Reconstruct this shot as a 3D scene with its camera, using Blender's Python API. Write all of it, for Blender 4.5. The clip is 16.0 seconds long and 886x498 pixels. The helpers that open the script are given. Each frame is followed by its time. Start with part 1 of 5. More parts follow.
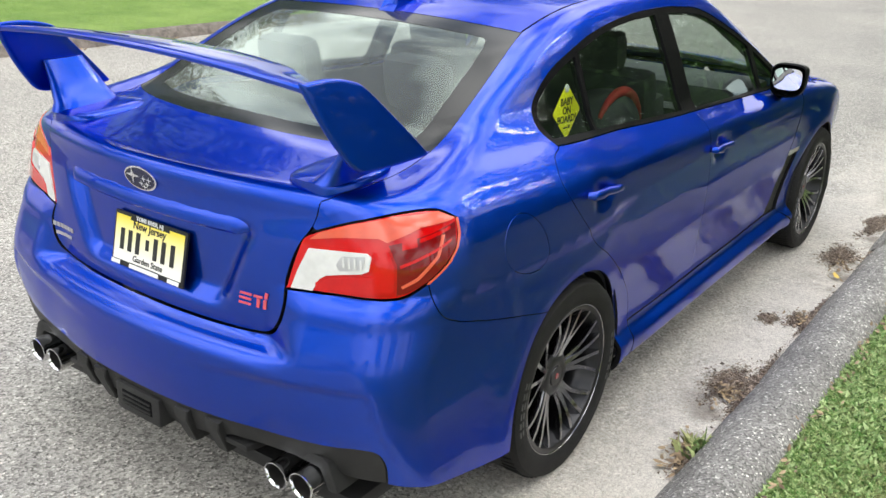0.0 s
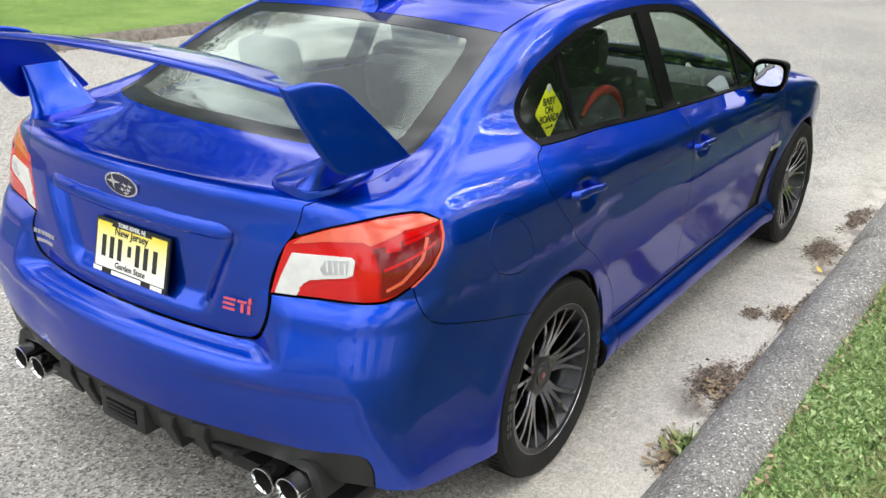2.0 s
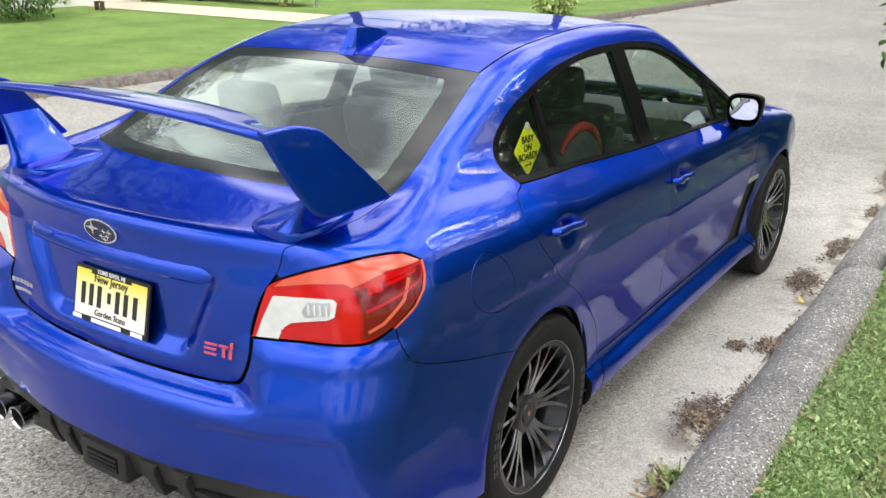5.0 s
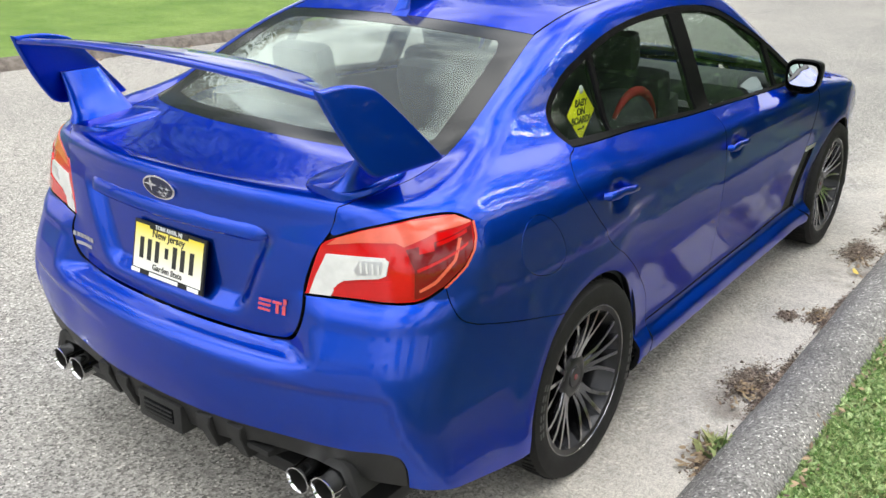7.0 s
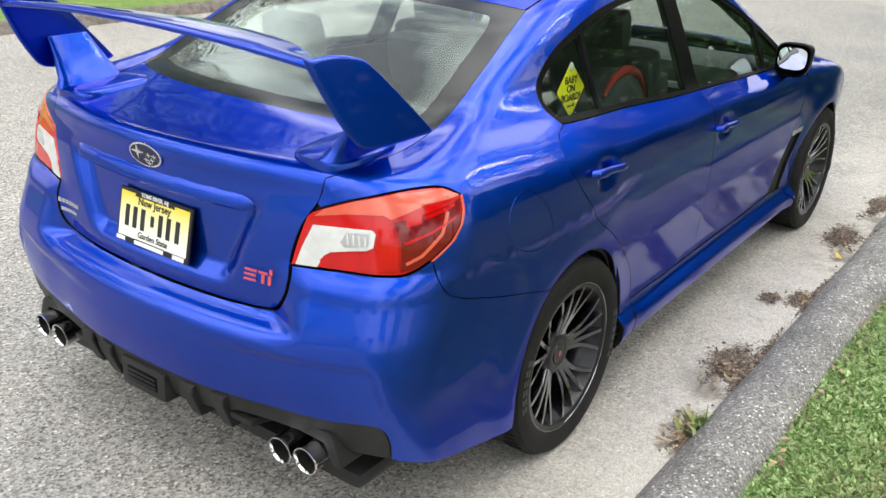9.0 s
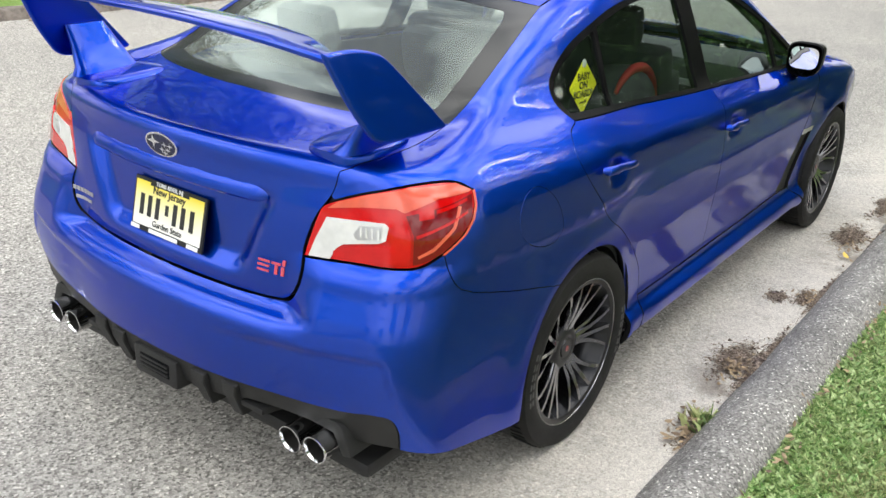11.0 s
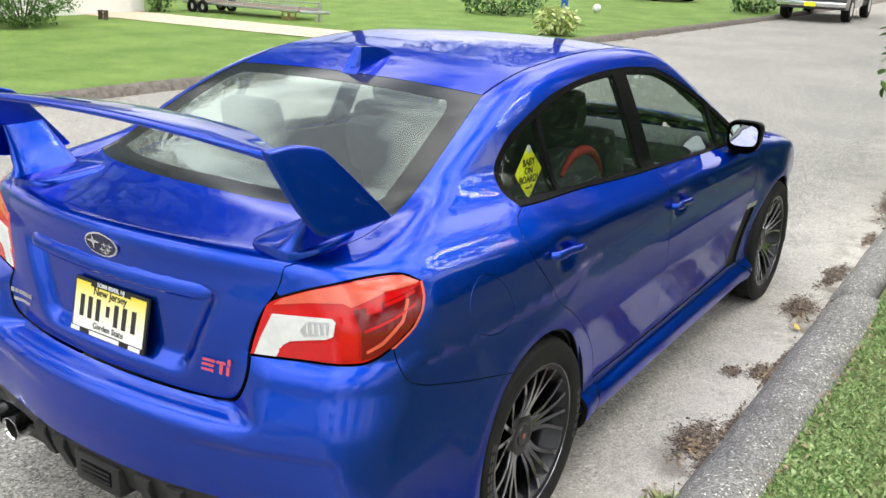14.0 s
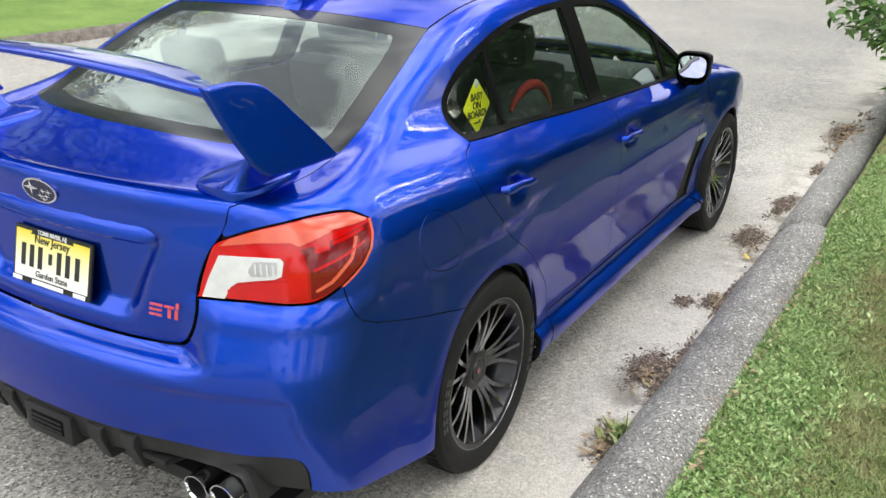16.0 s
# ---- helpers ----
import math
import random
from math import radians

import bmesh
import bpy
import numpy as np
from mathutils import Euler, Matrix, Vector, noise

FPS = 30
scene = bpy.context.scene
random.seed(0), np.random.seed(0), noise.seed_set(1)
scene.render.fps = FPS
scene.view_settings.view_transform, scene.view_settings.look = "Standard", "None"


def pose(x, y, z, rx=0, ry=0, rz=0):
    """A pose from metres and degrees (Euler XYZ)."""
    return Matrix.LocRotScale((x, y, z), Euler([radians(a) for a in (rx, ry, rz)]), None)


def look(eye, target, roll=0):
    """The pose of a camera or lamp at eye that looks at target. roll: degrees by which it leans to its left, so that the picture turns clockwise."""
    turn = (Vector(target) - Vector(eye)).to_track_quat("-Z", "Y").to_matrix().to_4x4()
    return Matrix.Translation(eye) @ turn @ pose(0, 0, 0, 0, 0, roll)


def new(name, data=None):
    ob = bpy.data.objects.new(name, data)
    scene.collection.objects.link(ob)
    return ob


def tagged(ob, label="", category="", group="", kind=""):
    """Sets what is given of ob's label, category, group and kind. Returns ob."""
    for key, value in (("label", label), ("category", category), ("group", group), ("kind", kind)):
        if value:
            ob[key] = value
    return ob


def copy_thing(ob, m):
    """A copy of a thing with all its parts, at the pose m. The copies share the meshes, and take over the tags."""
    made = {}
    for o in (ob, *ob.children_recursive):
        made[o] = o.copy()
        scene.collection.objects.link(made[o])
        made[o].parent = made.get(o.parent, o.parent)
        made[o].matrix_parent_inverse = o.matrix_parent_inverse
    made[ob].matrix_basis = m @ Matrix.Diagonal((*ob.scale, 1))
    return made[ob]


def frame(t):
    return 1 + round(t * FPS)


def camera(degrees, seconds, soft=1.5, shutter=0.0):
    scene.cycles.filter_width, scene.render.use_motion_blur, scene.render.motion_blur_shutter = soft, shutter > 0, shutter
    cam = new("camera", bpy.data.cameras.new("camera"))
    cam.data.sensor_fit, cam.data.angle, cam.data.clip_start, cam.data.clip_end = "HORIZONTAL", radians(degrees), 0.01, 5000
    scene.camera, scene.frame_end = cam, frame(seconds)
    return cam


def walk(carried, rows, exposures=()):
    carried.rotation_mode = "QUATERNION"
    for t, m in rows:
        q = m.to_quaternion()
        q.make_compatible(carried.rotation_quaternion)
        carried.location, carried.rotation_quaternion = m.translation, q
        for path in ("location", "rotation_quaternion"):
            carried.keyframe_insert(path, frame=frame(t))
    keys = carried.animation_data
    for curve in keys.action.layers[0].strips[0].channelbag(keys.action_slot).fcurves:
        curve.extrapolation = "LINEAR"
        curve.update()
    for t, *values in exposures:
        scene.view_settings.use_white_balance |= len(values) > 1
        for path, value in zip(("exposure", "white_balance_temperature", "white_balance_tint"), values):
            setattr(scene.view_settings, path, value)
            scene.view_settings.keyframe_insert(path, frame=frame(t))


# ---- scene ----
from mathutils import geometry

cam = camera(50.9, 16.0)
PATH = [
    (0, (2.043, -2.34, 1.758), (0.966, -0.821, 1.029), 2.1),
    (0.5, (2.04, -2.345, 1.76), (0.935, -0.824, 1.077), 2.2),
    (1, (2.037, -2.351, 1.778), (0.914, -0.832, 1.121), 2.0),
    (1.5, (2.037, -2.341, 1.768), (0.952, -0.811, 1.076), 1.7),
    (2, (2.04, -2.33, 1.768), (0.989, -0.794, 1.034), 1.6),
    (2.5, (2.045, -2.341, 1.768), (0.993, -0.806, 1.034), 1.6),
    (3, (2.038, -2.333, 1.761), (0.98, -0.797, 1.039), 2.0),
    (3.2, (2.037, -2.334, 1.764), (0.976, -0.793, 1.06), 2.0),
    (5.3, (2.05, -2.322, 1.772), (1.015, -0.741, 1.117), 0.5),
    (5.5, (2.054, -2.321, 1.768), (1.027, -0.74, 1.099), 0.4),
    (6, (2.059, -2.325, 1.763), (1.046, -0.747, 1.067), 0.4),
    (6.5, (2.057, -2.33, 1.759), (1.023, -0.778, 1.037), 0.7),
    (7, (2.046, -2.346, 1.763), (0.939, -0.846, 1.038), 0.7),
    (7.5, (2.041, -2.355, 1.764), (0.907, -0.874, 1.043), 0.8),
    (8, (2.045, -2.353, 1.76), (0.929, -0.861, 1.033), 0.8),
    (8.5, (2.051, -2.353, 1.759), (0.96, -0.854, 1.01), 1.1),
    (9, (2.045, -2.352, 1.753), (0.975, -0.847, 0.985), 2.3),
    (9.2, (2.044, -2.351, 1.758), (0.981, -0.844, 0.985), 2.7),
    (11.3, (2.043, -2.383, 1.768), (0.962, -0.898, 0.975), 3.4),
    (11.5, (2.053, -2.387, 1.761), (0.917, -0.943, 0.974), 2.8),
    (12, (2.053, -2.401, 1.776), (0.832, -0.985, 1.065), 2.7),
    (12.5, (2.039, -2.386, 1.777), (0.828, -0.979, 1.034), 2.7),
    (13, (2.035, -2.375, 1.781), (0.838, -0.946, 1.057), 2.5),
    (13.5, (2.04, -2.362, 1.783), (0.91, -0.844, 1.134), 2.5),
    (14, (2.039, -2.332, 1.789), (0.999, -0.742, 1.164), 2.1),
    (14.5, (2.048, -2.31, 1.787), (1.093, -0.669, 1.16), 1.7),
    (15, (2.055, -2.308, 1.783), (1.113, -0.673, 1.12), 1.5),
    (15.5, (2.055, -2.311, 1.774), (1.108, -0.694, 1.077), 1.3),
    (16, (2.055, -2.311, 1.765), (1.115, -0.706, 1.029), 1.4),
]
walk(cam, [(t, look(eye, target, roll)) for t, eye, target, roll in PATH])

# ---- light ----
SUN_EL, SUN_AZ = 32.0, 27.0
world = bpy.data.worlds.new("sky")
scene.world = world
world.use_nodes = True
wn = world.node_tree
sky = wn.nodes.new("ShaderNodeTexSky")
sky.sky_type, sky.sun_disc = "NISHITA", False
sky.sun_elevation, sky.sun_rotation = radians(SUN_EL), radians(SUN_AZ)
sky.air_density, sky.dust_density, sky.ozone_density = 1.0, 2.5, 1.0
# broken cloud over the sky
geo = wn.nodes.new("ShaderNodeTexCoord")
cloud = wn.nodes.new("ShaderNodeTexNoise")
cloud.inputs["Scale"].default_value, cloud.inputs["Detail"].default_value, cloud.inputs["Roughness"].default_value = 2.6, 7, .55
ramp = wn.nodes.new("ShaderNodeValToRGB")
ramp.color_ramp.elements[0].position, ramp.color_ramp.elements[1].position = .40, .57
mix = wn.nodes.new("ShaderNodeMix")
mix.data_type = "RGBA"
billow = wn.nodes.new("ShaderNodeTexNoise")
billow.inputs["Scale"].default_value, billow.inputs["Detail"].default_value, billow.inputs["Roughness"].default_value = 5.5, 8, .6
tone = wn.nodes.new("ShaderNodeValToRGB")
tone.color_ramp.elements[0].position, tone.color_ramp.elements[1].position = .36, .64
tone.color_ramp.elements[0].color, tone.color_ramp.elements[1].color = (11, 11.2, 11.5, 1), (17, 16.8, 16.4, 1)
wn.links.new(geo.outputs["Generated"], billow.inputs["Vector"])
wn.links.new(billow.outputs["Fac"], tone.inputs["Fac"])
# cloud is brighter overhead than near the horizon
height, grade, shade = wn.nodes.new("ShaderNodeSeparateXYZ"), wn.nodes.new("ShaderNodeMath"), wn.nodes.new("ShaderNodeVectorMath")
grade.operation, shade.operation = "MULTIPLY_ADD", "SCALE"
grade.inputs[1].default_value, grade.inputs[2].default_value = 1.6, .42
wn.links.new(geo.outputs["Generated"], height.inputs[0])
wn.links.new(height.outputs["Z"], grade.inputs[0])
wn.links.new(tone.outputs["Color"], shade.inputs[0])
wn.links.new(grade.outputs[0], shade.inputs["Scale"])
wn.links.new(shade.outputs["Vector"], mix.inputs["B"])
back = wn.nodes["Background"]
back.inputs["Strength"].default_value = 0.15
wn.links.new(geo.outputs["Generated"], cloud.inputs["Vector"])
wn.links.new(cloud.outputs["Fac"], ramp.inputs["Fac"])
wn.links.new(ramp.outputs["Color"], mix.inputs["Factor"])
wn.links.new(sky.outputs["Color"], mix.inputs["A"])
wn.links.new(mix.outputs["Result"], back.inputs["Color"])
sun = new("sun", bpy.data.lights.new("sun", "SUN"))
sun.data.energy, sun.data.angle, sun.data.color = 1.4, radians(18), (1, .94, .84)
sun.matrix_world = look((0, 0, 30), (-30 * math.sin(radians(SUN_AZ)) / math.tan(radians(SUN_EL)), -30 * math.cos(radians(SUN_AZ)) / math.tan(radians(SUN_EL)), 0))
scene.view_settings.exposure = 0.36


# ---- materials ----
def material(name, colour=(.5, .5, .5), rough=.5, metal=0.0, coat=0.0, spec=.5):
    m = bpy.data.materials.new(name)
    m.use_nodes = True
    b = m.node_tree.nodes["Principled BSDF"]
    b.inputs["Base Color"].default_value = (*colour, 1)
    b.inputs["Roughness"].default_value, b.inputs["Metallic"].default_value = rough, metal
    b.inputs["Coat Weight"].default_value, b.inputs["Coat Roughness"].default_value = coat, .02
    b.inputs["Specular IOR Level"].default_value = spec
    return m


class Nodes:
    """Short hand for building a node tree."""

    def __init__(self, m):
        self.m, self.t = m, m.node_tree
        self.out = self.t.nodes["Principled BSDF"]

    def add(self, kind, **sets):
        n = self.t.nodes.new(kind)
        for k, v in sets.items():
            n.inputs[k.replace("_", " ")].default_value = v
        return n

    def link(self, a, b):
        self.t.links.new(a, b)

    def noise(self, scale, detail=3, rough=.55, space="Object"):
        n = self.add("ShaderNodeTexNoise", Scale=scale, Detail=detail, Roughness=rough)
        self.link(self.add("ShaderNodeTexCoord").outputs[space], n.inputs["Vector"])
        return n.outputs["Fac"]

    def ramp(self, src, *stops):
        r = self.add("ShaderNodeValToRGB")
        e = r.color_ramp.elements
        while len(e) < len(stops):
            e.new(.5)
        for k, (p, c) in zip(e, stops):
            k.position, k.color = p, (*c, 1) if len(c) == 3 else c
        self.link(src, r.inputs["Fac"])
        return r.outputs["Color"]

    def mix(self, fac, a, b, mode="MIX"):
        n = self.t.nodes.new("ShaderNodeMix")
        n.data_type, n.blend_type = "RGBA", mode
        for src, k in ((fac, "Factor"), (a, "A"), (b, "B")):
            if isinstance(src, (int, float)):
                n.inputs[k].default_value = src if k == "Factor" else (src, src, src, 1)
            elif isinstance(src, tuple):
                n.inputs[k].default_value = (*src, 1)
            else:
                self.link(src, n.inputs[k])
        return n.outputs["Result"]

    def bump(self, height, strength=.3, distance=.01):
        n = self.add("ShaderNodeBump", Strength=strength, Distance=distance)
        self.link(height, n.inputs["Height"])
        self.link(n.outputs["Normal"], self.out.inputs["Normal"])

    def base(self, c):
        self.link(c, self.out.inputs["Base Color"])

    def rough(self, c):
        self.link(c, self.out.inputs["Roughness"])


def paint_material():
    m = material("blue_pearl_paint", (.003, .05, .5), .40, 1.0, .9)
    n = Nodes(m)
    flake = n.add("ShaderNodeTexVoronoi", Scale=1400)
    n.link(n.add("ShaderNodeTexCoord").outputs["Object"], flake.inputs["Vector"])
    n.base(n.mix(n.ramp(flake.outputs["Distance"], (.2, (0, 0, 0)), (.7, (1, 1, 1))), (.0014, .035, .345), (.0026, .056, .50)))
    n.out.inputs["Coat IOR"].default_value = 1.43
    n.out.inputs["Specular Tint"].default_value = (.12, .35, 1, 1)
    haze = n.noise(9, 5)
    n.link(n.ramp(haze, (.45, (.0, .0, .0)), (.8, (.025, .025, .025))), n.out.inputs["Coat Roughness"])
    # faint waviness of sprayed lacquer
    peel = n.add("ShaderNodeBump", Strength=.05, Distance=.002)
    n.link(n.noise(55, 2), peel.inputs["Height"])
    n.link(peel.outputs["Normal"], n.out.inputs["Coat Normal"])
    return m


def glass_material(name, tint, least=.045, haze=0.0):
    """Thin clear glass: tinted light through, and gloss that grows towards grazing sight."""
    m = bpy.data.materials.new(name)
    m.use_nodes = True
    t = m.node_tree
    t.nodes.remove(t.nodes["Principled BSDF"])
    tr, gl, lw, mx, pw, ad = (t.nodes.new(k) for k in ("ShaderNodeBsdfTransparent", "ShaderNodeBsdfGlossy", "ShaderNodeLayerWeight", "ShaderNodeMixShader", "ShaderNodeMath", "ShaderNodeMath"))
    tr.inputs["Color"].default_value = (*tint, 1)
    gl.inputs["Color"].default_value = (.78, .93, .87, 1)
    gl.inputs["Roughness"].default_value, lw.inputs["Blend"].default_value = .01, .5
    pw.operation, ad.operation = "POWER", "MULTIPLY_ADD"
    pw.inputs[1].default_value, ad.inputs[1].default_value, ad.inputs[2].default_value = 4.0, .9, least
    ad.use_clamp = True
    t.links.new(lw.outputs["Facing"], pw.inputs[0])
    t.links.new(pw.outputs[0], ad.inputs[0])
    t.links.new(ad.outputs[0], mx.inputs[0])
    t.links.new(tr.outputs[0], mx.inputs[1])
    t.links.new(gl.outputs[0], mx.inputs[2])
    # even pale film puts the hazy light seen in the glass into its colour
    film, both = t.nodes.new("ShaderNodeBsdfDiffuse"), t.nodes.new("ShaderNodeMixShader")
    film.inputs["Color"].default_value, both.inputs[0].default_value = (.62, .64, .60, 1), haze
    t.links.new(mx.outputs[0], both.inputs[1])
    t.links.new(film.outputs[0], both.inputs[2])
    t.links.new(both.outputs[0], t.nodes["Material Output"].inputs["Surface"])
    return m


def rubbery(name, colour, rough=.6, scale=900, strength=.15):
    m = material(name, colour, rough, spec=.28)
    n = Nodes(m)
    n.bump(n.noise(scale, 2), strength, .002)
    d = n.noise(14, 4)
    n.base(n.mix(n.ramp(d, (.4, (0, 0, 0)), (.8, (1, 1, 1))), colour, tuple(min(1, c * 1.5 + .003) for c in colour)))
    return m


PAINT = paint_material()
BLACK = rubbery("black_plastic", (.016, .016, .016), .5)
TRIM = rubbery("satin_black_trim", (.004, .004, .0045), .3)
TRIM.node_tree.nodes["Principled BSDF"].inputs["Specular IOR Level"].default_value = .13
TRIM.node_tree.nodes["Principled BSDF"].inputs["IOR"].default_value = 1.22
RUBBER = rubbery("tyre_rubber", (.009, .0088, .0085), .75, 500, .3)
GLASS = glass_material("side_glass", (.77, .84, .80), .04, .002)
REAR_GLASS = glass_material("rear_glass", (.80, .87, .84), .06, .09)
FRIT = material("black_glass_border", (.012, .013, .013), .12, 0, 0, .25)
ALLOY = material("gunmetal_alloy", (.24, .24, .25), .15, 1.0, .7)
# barrel darker than the spokes, shade between them put into its colour
BARREL = material("dark_wheel_barrel", (.022, .022, .024), .35, .6, .2)
CHROME = material("chrome", (.75, .75, .76), .07, 1.0)
STEEL = material("brushed_steel", (.5, .5, .5), .25, 1.0)
FABRIC = rubbery("charcoal_upholstery", (.022, .024, .025), .8, 300, .06)
CABIN = rubbery("cabin_plastic", (.034, .037, .038), .65, 120, .03)
SILVER = material("silver_trim", (.55, .55, .57), .35, .8)
RED = material("red_lens", (.52, .002, .003), .10, 0, .5, .3)
DEEP_RED = material("deep_red_lens", (.16, .001, .002), .04, 0, .4, .4)
AMBER_RED = material("pale_red_lens", (.66, .10, .05), .12, 0, .6)
CLEAR = material("clear_white_lens", (.66, .66, .64), .15, 0, .6)
YELLOW = material("yellow_sign", (.95, .90, .02), .45)
INK = material("black_ink", (.012, .012, .012), .5)
WHITE = material("white_print", (.8, .8, .79), .5)
RED_BADGE = material("red_badge", (.50, .02, .06), .3, 0, .6)
RED_CLOTH = rubbery("red_cloth", (.20, .02, .014), .8, 300, .3)


def asphalt_material():
    m = material("asphalt", (.2, .2, .2), .85)
    n = Nodes(m)
    stone = n.add("ShaderNodeTexVoronoi", Scale=120)
    tc = n.add("ShaderNodeTexCoord")
    n.link(tc.outputs["Object"], stone.inputs["Vector"])
    chip = n.ramp(stone.outputs["Color"], (.12, (.108, .102, .092)), (.45, (.305, .291, .266)), (.8, (.45, .43, .395)), (.94, (.70, .675, .62)))
    worn = n.ramp(n.noise(.5, 6, .6), (.35, (.86, .86, .86)), (.65, (1.08, 1.075, 1.06)))
    grit = n.ramp(n.noise(320, 3), (.3, (.55, .55, .55)), (.7, (1.38, 1.38, 1.36)))
    c = n.mix(1.0, n.mix(1.0, chip, worn, "MULTIPLY"), grit, "MULTIPLY")
    # pale sand swept along the kerb
    sep = n.add("ShaderNodeSeparateXYZ")
    n.link(tc.outputs["Object"], sep.inputs[0])
    wob = n.add("ShaderNodeMath")
    wob.operation = "MULTIPLY_ADD"
    n.link(n.noise(3.4, 8, .72), wob.inputs[0])
    wob.inputs[1].default_value = 1.1
    n.link(sep.outputs["X"], wob.inputs[2])
    mr = n.add("ShaderNodeMapRange", From_Min=1.04, From_Max=1.72, To_Min=0.0, To_Max=.82)
    n.link(wob.outputs[0], mr.inputs["Value"])
    grain = n.ramp(n.noise(130, 4, .7), (.36, (.45, .45, .45)), (.6, (1, 1, 1)))
    c = n.mix(n.mix(1.0, mr.outputs["Result"], grain, "MULTIPLY"), c, n.mix(1.0, n.mix(n.noise(38, 5), (.53, .495, .43), (.83, .775, .68)), grit, "MULTIPLY"))
    # thin dark soil lying in the gutter
    band = n.add("ShaderNodeMapRange", From_Min=.92, From_Max=1.14)
    n.link(sep.outputs["X"], band.inputs["Value"])
    soil = n.ramp(n.noise(2.1, 9, .68), (.50, (0, 0, 0)), (.60, (1, 1, 1)))
    both = n.mix(1.0, n.mix(1.0, soil, band.outputs["Result"], "MULTIPLY"), (.75, .75, .75), "MULTIPLY")
    n.base(n.mix(both, c, n.mix(n.noise(90, 5), (.07, .058, .046), (.24, .205, .165))))
    n.bump(n.mix(.5, stone.outputs["Distance"], n.noise(320, 3)), .5, .006)
    return m


def berm_material():
    m = material("kerb_asphalt", (.15, .15, .15), .8)
    n = Nodes(m)
    stone = n.add("ShaderNodeTexVoronoi", Scale=150)
    n.link(n.add("ShaderNodeTexCoord").outputs["Object"], stone.inputs["Vector"])
    chip = n.ramp(stone.outputs["Color"], (.1, (.10, .095, .088)), (.6, (.265, .255, .235)), (.84, (.36, .345, .32)), (.90, (.82, .785, .72)))
    n.base(n.mix(1.0, chip, n.ramp(n.noise(5, 5), (.3, (.75, .75, .75)), (.7, (1.2, 1.2, 1.18))), "MULTIPLY"))
    n.bump(n.mix(.5, stone.outputs["Distance"], n.noise(60, 4)), .6, .008)
    return m


def soil_material(name, a, b, scale=18):
    m = material(name, a, .95)
    n = Nodes(m)
    n.base(n.mix(n.ramp(n.noise(scale, 6, .65), (.35, (0, 0, 0)), (.65, (1, 1, 1))), a, b))
    n.bump(n.noise(scale * 6, 4), .6, .02)
    return m


def leaf_material(name, a, b, rough=.55):
    m = material(name, a, rough)
    n = Nodes(m)
    r = n.add("ShaderNodeNewGeometry")
    n.base(n.mix(r.outputs["Random Per Island"], a, b))
    return m


def lawn_material():
    m = material("mown_lawn", (.16, .25, .05), .9)
    n = Nodes(m)
    broad = n.mix(n.ramp(n.noise(1.1, 6, .6), (.35, (0, 0, 0)), (.65, (1, 1, 1))), (.125, .235, .034), (.21, .325, .068))
    fine = n.ramp(n.noise(26, 6, .75), (.25, (.55, .58, .5)), (.75, (1.4, 1.36, 1.3)))
    n.base(n.mix(1.0, broad, fine, "MULTIPLY"))
    n.bump(n.noise(45, 5, .7), .8, .05)
    return m


def lens_relief(m, scale, strength):
    n = Nodes(m)
    w = n.add("ShaderNodeTexVoronoi", Scale=scale)
    n.link(n.add("ShaderNodeTexCoord").outputs["Object"], w.inputs["Vector"])
    n.bump(w.outputs["Distance"], strength, .003)
    c = tuple(n.out.inputs["Base Color"].default_value)[:3]
    n.base(n.mix(n.ramp(n.noise(30, 4), (.35, (0, 0, 0)), (.65, (1, 1, 1))), tuple(.94 * v for v in c), tuple(min(1, 1.06 * v) for v in c)))


for lens_mat, grain in ((RED, 130), (DEEP_RED, 60), (AMBER_RED, 160), (CLEAR, 150)):
    lens_relief(lens_mat, grain, .025)
ASPHALT = asphalt_material()
BERM = berm_material()
BROWN_BERM = soil_material("brown_kerb", (.10, .085, .07), (.22, .19, .165), 14)
DIRT = soil_material("dark_leaf_mould", (.06, .045, .033), (.20, .16, .12), 40)
LAWN = lawn_material()
NEAR_LAWN = soil_material("lawn_earth", (.10, .15, .04), (.215, .20, .095), 9)
BLADE = leaf_material("grass_blade", (.08, .17, .03), (.60, .66, .30))
n = Nodes(BLADE)
straw = n.ramp(n.noise(3.1, 6, .7), (.47, (0, 0, 0)), (.62, (.8, .8, .8)))
n.base(n.mix(straw, n.out.inputs["Base Color"].links[0].from_socket, (.40, .34, .17)))
LEAF = leaf_material("leaf", (.030, .085, .014), (.10, .19, .04))
GREEN_LEAF = leaf_material("fresh_leaf", (.05, .13, .02), (.15, .27, .06))
PALE_LEAF = leaf_material("variegated_leaf", (.32, .44, .10), (.78, .80, .42))
DRY_LEAF = leaf_material("dry_leaf", (.11, .07, .042), (.40, .29, .16))
BARK = soil_material("bark", (.06, .045, .035), (.13, .10, .08), 14)
CONCRETE = soil_material("pale_concrete", (.52, .43, .31), (.62, .53, .40), 3)


# ---- mesh helpers ----
def part(name, bm, mat, parent=None, label="", smooth=True):
    me = bpy.data.meshes.new(name)
    bm.normal_update()
    bm.to_mesh(me)
    bm.free()
    if smooth:
        me.polygons.foreach_set("use_smooth", [True] * len(me.polygons))
        me.set_sharp_from_angle(angle=radians(38))
    me.materials.append(mat)
    ob = new(name, me)
    ob.parent = parent
    if label:
        tagged(ob, label)
    return ob


